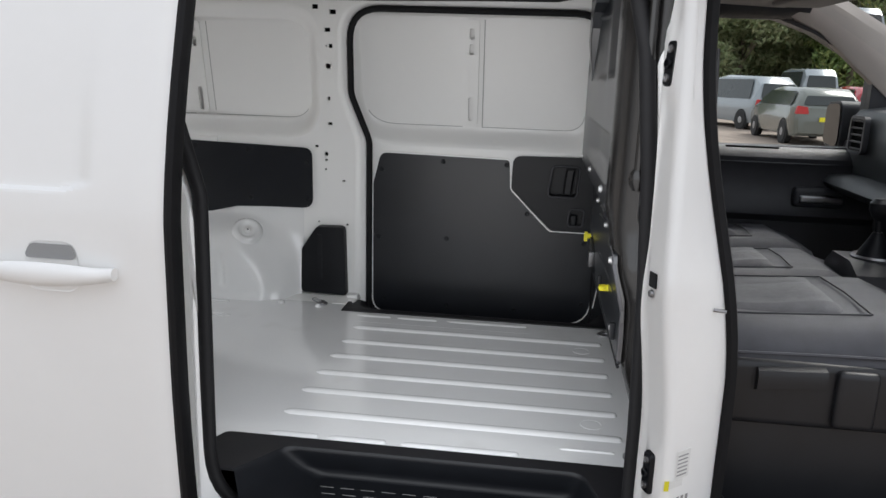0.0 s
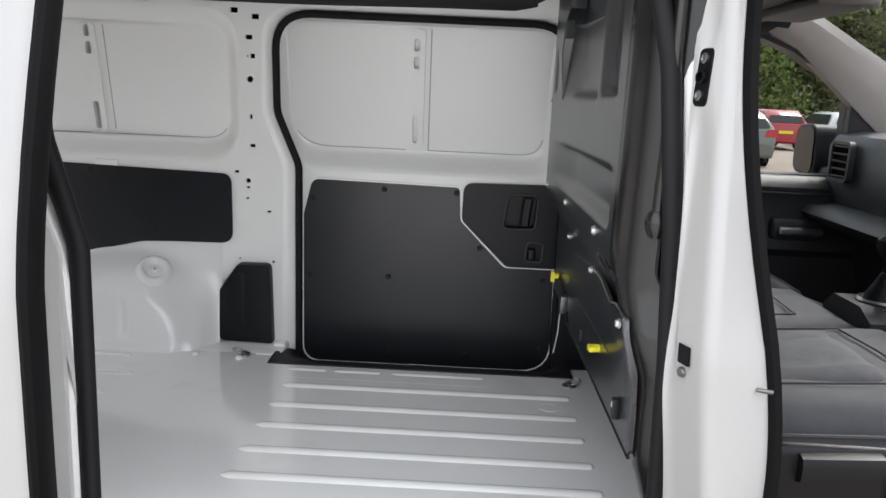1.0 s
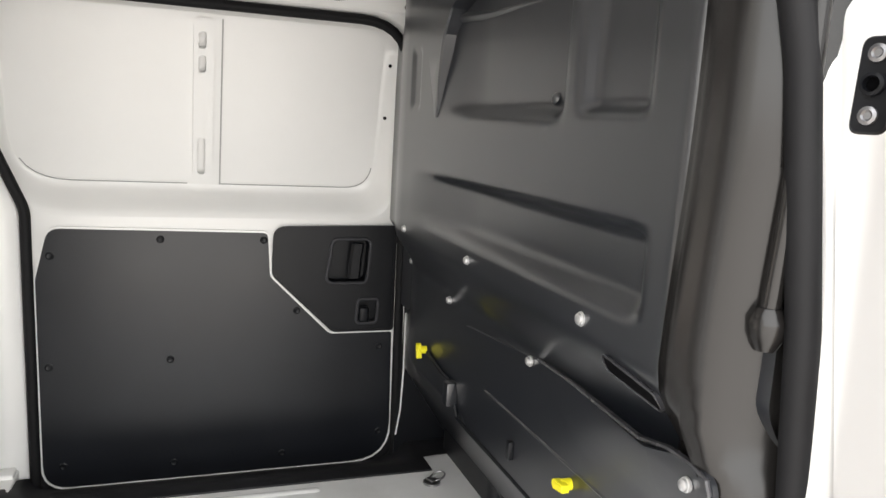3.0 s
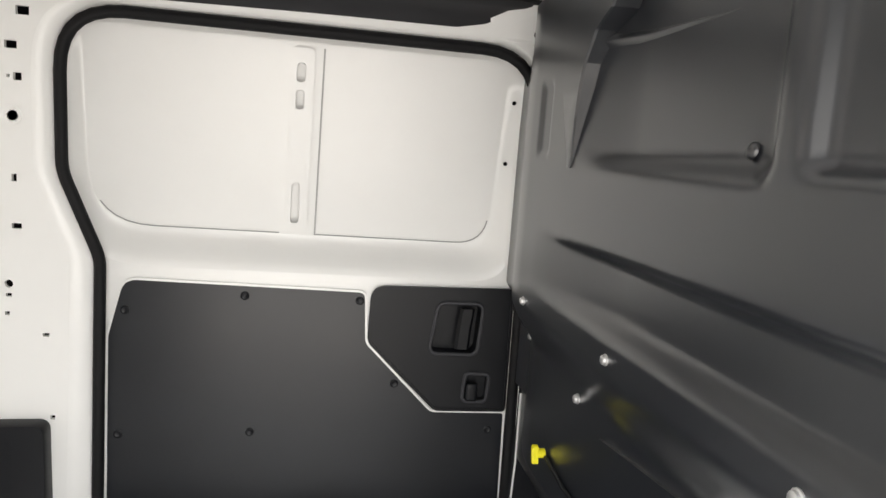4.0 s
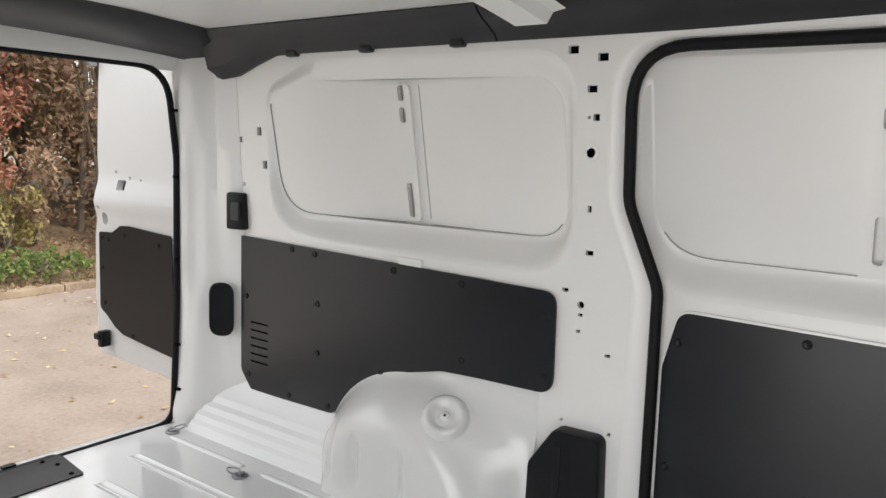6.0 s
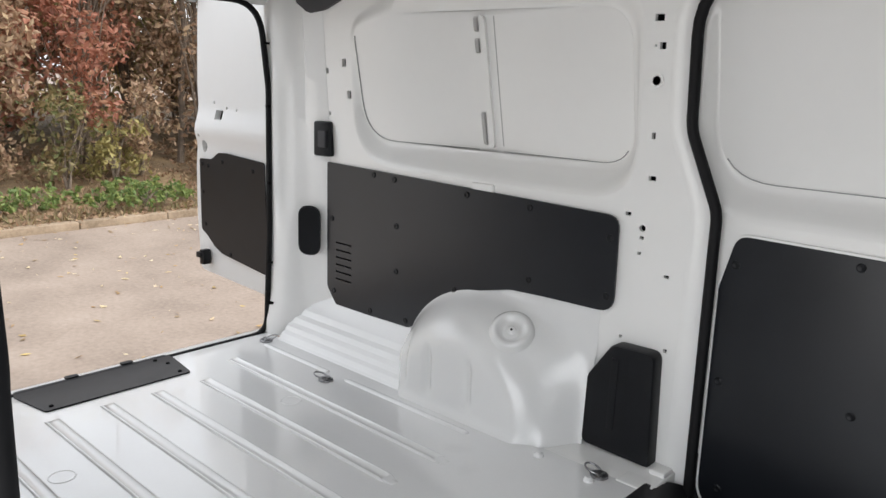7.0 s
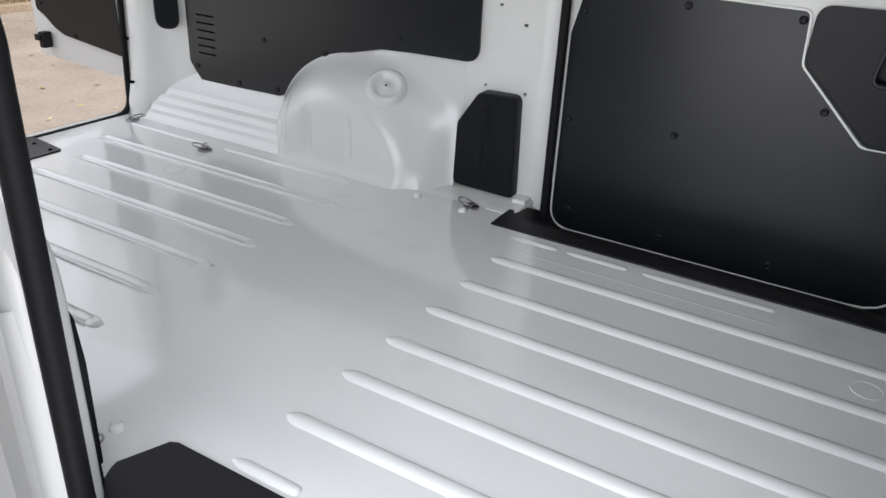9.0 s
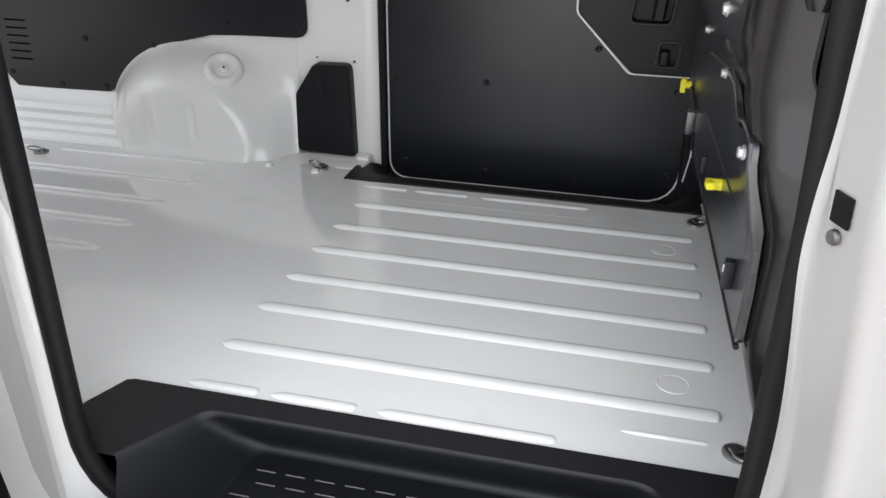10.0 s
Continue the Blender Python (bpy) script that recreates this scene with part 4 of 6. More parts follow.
# rail above the far door up to the bulkhead corner
for s in (1, -1):
    part("cant_rail", loft([[(x, s * y, z) for y, z in ((0.756, 1.82 - e), (0.744 - e, 1.832 - e), (0.738 - e, 1.86), (0.70 - e, 1.90), (0.76, 1.92))] for x, e in ((-0.62, 0.0), (0.0, 0.0), (0.24, 0.0), (0.34, 0.001), (0.40, 0.003), (0.43, 0.008), (0.452, 0.018), (0.468, 0.036))], None, True, True, True), WHITE, roof)
    part("rail_hole", lathe([(0.008, 0), (0.006, 0.002)], (0.415, s * 0.7345, 1.842), (0, -s, 0), 12), DARKHOLE, roof)

# ---- rear doorway: pillars, seal and the open door leaf ----
for s, w in ((1, wall_l), (-1, wall_r)):
    rows = []
    for i in range(53):
        z = FL + 1.30 * i / 52
        lean = 0.06 * max(0, z - 1.55)
        yo = 0.675 - lean * 1.0 + 0.02 * smooth(0.6, 1.0, z) - 0.02 * (1 - smooth(0.58, 0.75, z))
        ch = 0.011 * smooth(0.98, 1.12, z) * (1 - smooth(1.45, 1.66, z))
        rows.append([(x, s * y, z) for x, y in ((-1.955, wall_y(z) - 0.001), (-1.985, wall_y(z) - 0.012), (-2.03, wall_y(z) - 0.03), (-2.060, yo + 0.062), (-2.085, yo + 0.042), (-2.105, yo + 0.024 + ch), (-2.125, yo + 0.013 + 1.4 * ch), (-2.145, yo + 0.006 + ch), (-2.165, yo), (-2.20, yo), (-2.215, yo + 0.02), (-2.22, yo + 0.20))])
    part("rear_pillar", loft(rows, None, False), WHITE, w, "white rear door pillar", angle=50)
REARO = fillet([(-0.665, FL - 0.005), (0.665, FL - 0.005), (0.685, 1.0), (0.69, 1.5), (0.655, 1.80), (-0.655, 1.80), (-0.69, 1.5), (-0.685, 1.0)], [0.07, 0.07, 0.3, 0.3, 0.13, 0.13, 0.3, 0.3], 7)
part("rear_seal", tube([(-2.19, u, v) for u, v in REARO], 0.011, 10, True, up=(1, 0, 0)), RUBBER, van, "black rubber rear door seal")
part("rear_sill", box(-2.245, -0.70, 0.40, -2.20, 0.70, FL - 0.002, 0.008), WHITE, van)
for s in (1, -1):
    # recessed oval lamp opening and moulded hook on the far pillar
    c = Vector((-2.03, s * 0.758, 0.997))
    ax = Vector((0.55, -s * 0.835, 0)).normalized()
    tn = Vector((-ax.y, ax.x, 0))
    ov = fillet([(-0.043, -0.093), (0.043, -0.093), (0.043, 0.093), (-0.043, 0.093)], 0.043, 6)
    w = wall_l if s > 0 else wall_r
    bm = loft([[c + tn * u + Vector((0, 0, v)) + ax * 0.022 for u, v in ov], [c + tn * u * 0.9 + Vector((0, 0, v * 0.95)) + ax * 0.024 for u, v in ov], [c + tn * u * 0.72 + Vector((0, 0, v * 0.86)) - ax * 0.002 for u, v in ov]], None, True, True, True)
    oval = part("oval_cover", bm, BLACKP, w, "black oval plastic cover on the pillar")
    part("cover_button", lathe([(0.013, 0), (0.013, 0.014), (0.008, 0.017), (0.006, 0.012)], c + Vector((0, 0, -0.055)) + ax * 0.002, ax, 14), CABPL, oval)
    c2 = Vector((-1.975, s * 0.785, 1.335))
    bm = box(-0.037, -0.03, -0.062, 0.037, 0.012, 0.062, 0.01)
    bm.transform(Matrix.Translation(c2) @ Matrix.Rotation(s * 0.3, 4, "Z") @ (Matrix.Identity(4) if s > 0 else Matrix.Scale(-1, 4, (0, 1, 0))))
    hook = part("moulded_catch", bm, BLACKP, w, "black moulded door catch")
    part("catch_face", box(c2.x - 0.024, c2.y - s * 0.028 - 0.006, c2.z - 0.03, c2.x + 0.03, c2.y - s * 0.028 + 0.006, c2.z + 0.03, 0.004), CABPL, hook)
    # near-black blocks painted as the shaded insides of the pillar slots
    for z in (0.70, 0.86, 1.16, 1.44, 1.66):
        part("pillar_slot", box(-2.176, s * 0.672 - 0.008, z - 0.004, -2.158, s * 0.672 + 0.004, z + 0.004), DARKHOLE, w)


def rear_leaf(side, turn, name):
    """Rear door leaf, built in its own plane: u from the hinge to the free edge, v up."""
    e = new(name)
    e.parent = van
    e.matrix_basis = Matrix.Translation((-2.225, side * 0.80, 0)) @ Matrix.Rotation(turn, 4, "Z")
    tagged(e, "open white rear door leaf, lined with grey board")
    out = fillet([(0.02, 0.655), (0.585, 0.70), (0.60, 0.95), (0.595, 1.16), (0.575, 1.30), (0.585, 1.50), (0.57, 1.75), (0.555, 1.90), (0.02, 1.90)], [0.02, 0.03, 0.1, 0.1, 0.1, 0.1, 0.1, 0.03, 0.02], 5)
    holes = [rect(0.405, 1.36, 0.455, 1.40, 0.006), ring(0.53, 1.245, 0.018, 12, 0.026), ring(0.555, 1.29, 0.008), ring(0.47, 1.43, 0.007), ring(0.385, 1.41, 0.007), ring(0.32, 1.405, 0.006)]
    fn = lambda u, v, d: (-u, -side * (0.006 + 0.020 * smooth(1.24, 1.32, v) - 0.03 * smooth(1.30, 1.42, v)) + side * d, v)
    body = part("door_body", sheet(out, fn, 0.03, holes, [("v", z) for z in (1.24, 1.26, 1.28, 1.30, 1.33, 1.36, 1.39, 1.42)]), WHITE, e, angle=60)
    # near-black sheet between the skins paints the shade seen through the holes
    part("door_hole_shade", sheet([(q[0] * 0.97 + 0.01, 1.3 + (q[1] - 1.3) * 0.97) for q in out], lambda u, v, d: (-u, side * (0.0385 + d), v), 0.002), DARKHOLE, e)
    part("door_outer", sheet([(a * 1.02, b) for a, b in out], lambda u, v, d: (-u, side * (0.045 + d), v), 0.012), WHITE, e)
    lin = fillet([(0.11, 0.75), (0.13, 1.21), (0.375, 1.228), (0.425, 1.225), (0.475, 1.195), (0.558, 1.192), (0.560, 0.885), (0.52, 0.862), (0.47, 0.82), (0.42, 0.795)], [0.01, 0.015, 0.02, 0.02, 0.02, 0.012, 0.02, 0.02, 0.02, 0.02], 4)
    part("lining_board", sheet(lin, lambda u, v, d: (-u, -side * (0.010 + d), v), 0.006), PLY, e, "dark grey lining board")
    for u, v in ((0.54, 1.17), (0.50, 1.165), (0.40, 1.19), (0.54, 1.05), (0.53, 0.91), (0.36, 0.80), (0.2, 1.17)):
        part("board_plug", lathe([(0.010, 0), (0.010, 0.002), (0.006, 0.0035)], (-u, -side * 0.016, v), (0, -side, 0), 10), BLACKP, e)
    part("door_latch", box(-0.535, -side * 0.03 - 0.02, 0.735, -0.505, -side * 0.03 + 0.02, 0.80, 0.006), BLACKP, e, "black door latch")
    part("latch_hook", box(-0.55, -side * 0.045 - 0.012, 0.765, -0.515, -side * 0.045 + 0.012, 0.79, 0.004), BLACKP, e)
    part("top_latch", box(-0.57, -side * 0.03 - 0.02, 1.83, -0.54, -side * 0.03 + 0.015, 1.88, 0.006), STEEL, e)


rear_leaf(1, radians(4.4), "rear_door")
rear_leaf(-1, radians(-4.4), "rear_door")

# ---- open sliding door standing along the body ----
sd = new("open_sliding_door")
sd.parent = van
tagged(sd, "white sliding door slid open along the body")
sy = lambda z: -(1.02 - 0.10 * max(0, z - 1.25) - 0.22 * max(0, z - 1.25) ** 2 - 0.10 * max(0, 0.95 - z) ** 1.5)
prof_z = [0.36, 0.40, 0.5, 0.6, 0.66, 0.72, 0.8, 0.9, 1.0, 1.1, 1.2, 1.26, 1.285, 1.295, 1.300, 1.305, 1.309, 1.313, 1.316, 1.319, 1.322, 1.326, 1.33, 1.335, 1.345, 1.36, 1.45, 1.55, 1.65, 1.75, 1.84]
def front_x(z):
    return -0.532 + 0.011 * smooth(1.25, 1.75, z)
xs = [0.0, 0.01, 0.03, 0.07, 0.095, 0.11, 0.125, 0.14, 0.155, 0.17, 0.185, 0.2, 0.22, 0.27, 0.33, 0.5, 0.8, 1.07]
def door_y(u, z):
    crease = 0.013 * smooth(1.311, 1.320, z - 0.022 * (1 - smooth(0.14, 0.22, u))) * smooth(0.14, 0.19, u) * (1 - smooth(1.34, 1.84, z))
    return sy(z) + crease + 0.012 * (1 - smooth(0.0, 0.02, u))
part("door_skin", loft([[(front_x(z) - u, door_y(u, z), z) for u in xs] for z in prof_z], None, False), WHITE, sd, angle=28)
part("door_inner", loft([[(front_x(z) - u, sy(z) + 0.060, z) for u in (0.0, 0.4, 1.07)] for z in prof_z], None, False), WHITE, sd)
part("door_edge", loft([[(front_x(z), sy(z) + 0.012, z), (front_x(z) + 0.002, sy(z) + 0.04, z), (front_x(z), sy(z) + 0.060, z)] for z in prof_z], None, False), WHITE, sd)
part("edge_rubber", loft([[(front_x(z) + a, sy(z) + b, z) for a, b in ((-0.004, 0.010), (0.004, 0.006), (0.012, 0.010), (0.016, 0.022), (0.015, 0.045), (0.008, 0.062), (-0.004, 0.064))] for z in prof_z], None, True, True, True), RUBBER, sd, "thick black rubber edge strip")
hx, hz = -0.77, 1.163
cup = fillet([(-0.065, -0.052), (0.065, -0.052), (0.055, 0.052), (-0.05, 0.052)], 0.035, 6)
part("handle_cup", loft([[(hx + u, sy(hz) - 0.0015, hz + v) for u, v in cup], [(hx + u * 0.92, sy(hz) + 0.0005, hz + v * 0.92) for u, v in cup], [(hx + u * 0.6, sy(hz) + 0.0022, hz + v * 0.6) for u, v in cup]], None, True, False, True), WHITE, sd)
# shade of the handle cup, painted as a thin grey sheet on the skin
part("handle_cup_shade", sheet(fillet([(-0.058, 0.016), (0.058, 0.016), (0.048, 0.046), (-0.04, 0.046)], 0.016), lambda u, v, d: (hx + u, sy(hz) - 0.003 - d, hz + v), 0.001), GREYBAR, sd, "grey patch painted as the shade above the handle")
rows = []
for i in range(15):
    t = i / 14
    x = hx - 0.14 + 0.28 * t
    h = 0.024 * (0.55 + 0.45 * math.sin(math.pi * min(1, t * 1.02)))
    out = 0.012 + 0.030 * math.sin(math.pi * t) ** 0.5
    rows.append([(x, sy(hz) - out + 0.014 * math.cos(a) * 1.0, hz - 0.006 + h * math.sin(a)) for a in [2 * math.pi * j / 12 for j in range(12)]])
part("door_handle", loft(rows, None, True, True, True), WHITE, sd, "white painted pull handle")

# pillar ahead of the side opening, with catch plate and small fittings
def bp_y(z):
    return -(0.835 - 0.165 * max(0, z - 1.16))


def bp_c(z):
    return 0.468 - 0.032 * smooth(0.8, 1.2, z)


def bp_k(z):
    return 0.05 * smooth(1.4, 1.95, z) - 0.012 * smooth(1.05, 1.25, z)


def bp_profile(z):
    """Plan of the pillar at height z: a slanted rear face that carries the catches, a rounded nose, a flank running in to the cab."""
    y = bp_y(z)
    sl = 0.055 - 0.045 * smooth(1.16, 1.63, z)
    x1 = 0.615 - 0.115 * smooth(0.9, 1.65, z)
    c = bp_c(z)
    k = bp_k(z)
    pad = 0.005 * smooth(1.515, 1.545, z) * (1 - smooth(1.648, 1.675, z)) + 0.004 * smooth(0.655, 0.68, z) * (1 - smooth(0.79, 0.815, z))
    face = [(c + 0.34 * q - 0.94 * k * pad, y - 0.94 * q - 0.34 * k * pad) for q, k in ((-0.034, 0), (-0.029, 0), (-0.025, 1), (0.0, 1), (0.025, 1), (0.029, 0))]
    return [(c - 0.022 - k, y + 0.10), (c - 0.021 - k, y + 0.050), (c - 0.019 - k, y + 0.041), (c - 0.014 - 0.6 * k, y + 0.036)] + face + [(c + 0.014, y - 0.0325), (c + 0.021, y - 0.036), (c + 0.030, y - 0.035), (c + 0.040, y - 0.029), (x1 - 0.02, y + sl * 0.8), (x1 - 0.006, y + sl), (x1, y + sl + 0.01), (x1 + 0.002, y + sl + 0.05)]


def bp_face(x, z):
    pr = bp_profile(z)
    for a, b in zip(pr, pr[1:]):
        if a[0] <= x <= b[0]:
            return a[1] + (b[1] - a[1]) * (x - a[0]) / (b[0] - a[0])
    return pr[-1][1]


bp = part("centre_pillar", loft([[(x, y, z) for x, y in bp_profile(z)] for z in [0.34 + 0.02 * i for i in range(77)]], None, False), WHITE, van, "white painted pillar between the doors", angle=60)
part("cab_seal", loft([[(0.615 - 0.115 * smooth(0.9, 1.65, z) + x, bp_y(z) + 0.055 - 0.045 * smooth(1.16, 1.63, z) + y, z) for x, y in ((0.0, 0.07), (0.001, 0.01), (0.010, 0.003), (0.024, 0.008), (0.03, 0.03), (0.028, 0.07))] for z in [0.40 + 0.07 * i for i in range(22)]], None, True, True, True), RUBBER, bp, "black rubber cab door seal")


def conduit_at(z):
    return (0.398, -0.706 - 0.018 * smooth(1.25, 1.6, z), z)


part("cable_conduit", tube([conduit_at(z) for z in [1.36 + 0.05 * i for i in range(11)]], 0.011, 12), POSTM, bulk, "dark cable conduit")
part("conduit_end", lathe([(0.012, -0.025), (0.019, -0.01), (0.021, 0.006), (0.014, 0.02)], conduit_at(1.355), (0, 0, 1), 14), POSTM, bulk)


def catch_plate(x, z, h, w, lean):
    e = new("catch_plate")
    e.parent = bp
    e.matrix_basis = pose(x, bp_y(z), z, 0, 0, -70) @ pose(0, -0.006, 0, lean, 0, 0)
    tagged(e, "black catch plate with two screws")
    o = fillet([(-w, -h), (w, -h), (w, h), (-w, h)], w * 0.6, 5)
    part("plate_body", loft([[(u, 0.008, v) for u, v in o], [(u, -0.004, v) for u, v in o], [(u * 0.86, -0.008, v * 0.94) for u, v in o]], None, True, False, True), BLACKP, e)
    for v in (-h * 0.62, h * 0.62):
        part("screw", lathe([(w * 0.48, 0), (w * 0.48, 0.004), (w * 0.3, 0.005), (w * 0.2, 0.003)], (0, -0.008, v), (0, -1, 0), 14), STEEL, e)
    part("socket", lathe([(w * 0.6, 0), (w * 0.6, 0.006), (w * 0.42, 0.007), (w * 0.36, 0.0)], (0, -0.008, 0), (0, -1, 0), 16), BLACKP, e)
    part("socket_hole", lathe([(w * 0.36, 0), (w * 0.2, 0.001)], (0, -0.0085, 0), (0, -1, 0), 12), DARKHOLE, e)


catch_plate(0.443, 1.598, 0.046, 0.018, -4)
catch_plate(0.468, 0.735, 0.048, 0.017, 0)
part("black_patch", sheet(rect(-0.022, 1.148, 0.007, 1.179, 0.002), lambda u, v, d: (0.436 + 0.34 * u - 0.94 * (d + 0.001), bp_y(v) - 0.94 * u - 0.34 * (d + 0.001), v), 0.002), BLACKP, bp, "square black foam patch")
part("pillar_bolt", lathe([(0.0085, 0), (0.0085, 0.003), (0.007, 0.006), (0.003, 0.007)], (0.4327, bp_y(1.12) + 0.0095, 1.134), (-0.94, -0.34, 0), 14), STEEL, bp)
part("striker_pin", tube([(0.566, bp_face(0.566, 1.1) - 0.002, 1.10), (0.590, bp_face(0.566, 1.1) - 0.010, 1.10)], 0.0038, 10), STEEL, bp, "bright steel striker pin")
part("pillar_label", sheet(rect(0.513, 0.735, 0.545, 0.80), lambda u, v, d: (u, bp_face(u, v) - 0.0015 - d, v), 0.001), LABELW, bp, "pale printed label")
for j in range(6):
    part("label_line", sheet(rect(0.516, 0.742 + 0.009 * j, 0.540, 0.745 + 0.009 * j), lambda u, v, d: (u, bp_face(u, v) - 0.0028 - d, v), 0.0006), GREYBAR, bp)
part("label_yellow", sheet(rect(0.490, 0.712, 0.500, 0.735), lambda u, v, d: (u, bp_face(u, v) - 0.0015 - d, v), 0.001), YELLOW, bp, "small yellow label")
part("label_print", sheet(rect(0.503, 0.716, 0.532, 0.732), lambda u, v, d: (u, bp_face(u, v) - 0.0015 - d, v), 0.001), LABELW, bp)
for j in range(5):
    part("sticker_bar", sheet(rect(0.50 + 0.011 * j, 0.655, 0.506 + 0.011 * j, 0.690), lambda u, v, d: (u, bp_face(u, v) - 0.0015 - d, v), 0.0006), GREYBAR, bp)

# pillar behind the side opening with the striker loop
rows = []
for i in range(27):
    z = 0.36 + 1.48 * i / 26
    xe = -0.602 - 0.073 * smooth(1.2, 1.46, z)
    y = wall_y(z) - 0.02
    rows.append([(xe + 0.010, -(y - 0.040), z), (xe + 0.006, -(y - 0.016), z), (xe - 0.004, -(y - 0.007), z), (xe - 0.066, -(y + 0.018), z), (xe - 0.078, -(y + 0.026), z), (xe - 0.09, -(y + 0.045), z), (xe - 0.14, -(skin_y(z) - 0.005), z), (xe - 0.16, -(skin_y(z) + 0.002), z), (xe - 0.20, -(skin_y(z) + 0.002), z)])
cp = part("rear_door_post", loft(rows, None, False), WHITE, van, "white painted pillar behind the side doorway", angle=60)
sp, sn, st = Vector((-0.630, -0.7765, 1.045)), Vector((0.37, -0.93, 0)), Vector((0.93, 0.37, 0))
part("striker_base", lathe([(0.022, -0.003), (0.022, 0.004), (0.018, 0.007)], sp, sn, 16), STEEL, cp)
part("striker_loop", tube([sp - st * 0.020, sp - st * 0.020 + sn * 0.024, sp - st * 0.014 + sn * 0.031, sp + st * 0.014 + sn * 0.031, sp + st * 0.020 + sn * 0.024, sp + st * 0.020], 0.0048, 8), STEEL, cp, "bright steel striker loop")
part("pillar_bolt", lathe([(0.014, -0.002), (0.014, 0.004), (0.010, 0.010), (0.004, 0.011)], sp - st * 0.012 + Vector((0, 0, 0.045)), sn, 14), STEEL, cp)

low = [q for q in NEARSEAL if q[0] < -0.2 and q[1] < 1.0]
low.sort(key=lambda q: -q[1] + 0.001 * q[0])
low = [(-0.594, 0.95)] + low + [(-0.30, 0.47), (0.30, 0.47)]
rows = []
for i, (u, v) in enumerate(low):
    a, b = low[max(i - 1, 0)], low[min(i + 1, len(low) - 1)]
    n = Vector((b[1] - a[1], a[0] - b[0])).normalized()
    rows.append([(u + n.x * k, y, v + n.y * k) for k, y in ((0.004, -0.745), (0.012, -0.770), (0.025, -0.788), (0.07, -0.835), (0.085, -0.86))])
part("sill_corner", loft(rows, None, False), WHITE, cp, "white painted sill corner", angle=60)

# wheels under the van
for x, y in ((-1.20, 0.83), (-1.20, -0.83), (2.07, 0.83), (2.07, -0.83)):
    e = new("wheel")
    e.parent = van
    e.location = (x, y, 0.325)
    part("tyre", lathe([(0.21, -0.10), (0.29, -0.105), (0.32, -0.08), (0.325, 0), (0.32, 0.08), (0.29, 0.105), (0.21, 0.10)], (0, 0, 0), (0, 1, 0), 32), TYRE, e)
    part("rim", lathe([(0.20, -0.104), (0.17, -0.09), (0.05, -0.095), (0.02, -0.1), (0.02, 0.1), (0.05, 0.095), (0.17, 0.09), (0.20, 0.104)], (0, 0, 0), (0, 1, 0), 24), STEEL, e)

# ---- cab ----
GLASS = bpy.data.materials.new("clear_glass")
GLASS.use_nodes = True
gb = GLASS.node_tree.nodes["Principled BSDF"]
gb.inputs["Transmission Weight"].default_value, gb.inputs["Roughness"].default_value, gb.inputs["IOR"].default_value = 1.0, 0.0, 1.02
gb.inputs["Base Color"].default_value = (0.93, 0.96, 0.95, 1)
DASHM = mat("slate_grey_dash_plastic", (0.06, 0.065, 0.068), 0.5, vary=0.1, scale=15, fine=600, bump=0.06, spec=0.4)
SCREEN = mat("dark_screen_glass", (0.10, 0.10, 0.10), 0.12, vary=0.05)
MIRRORG = mat("mirror_glass", (0.07, 0.068, 0.065), 0.08, metal=1.0, vary=0.02, bump=0, rvary=0.01)
BEIGE = mat("beige_pillar_trim", (0.42, 0.38, 0.35), 0.7, vary=0.05, scale=12, bump=0.04)


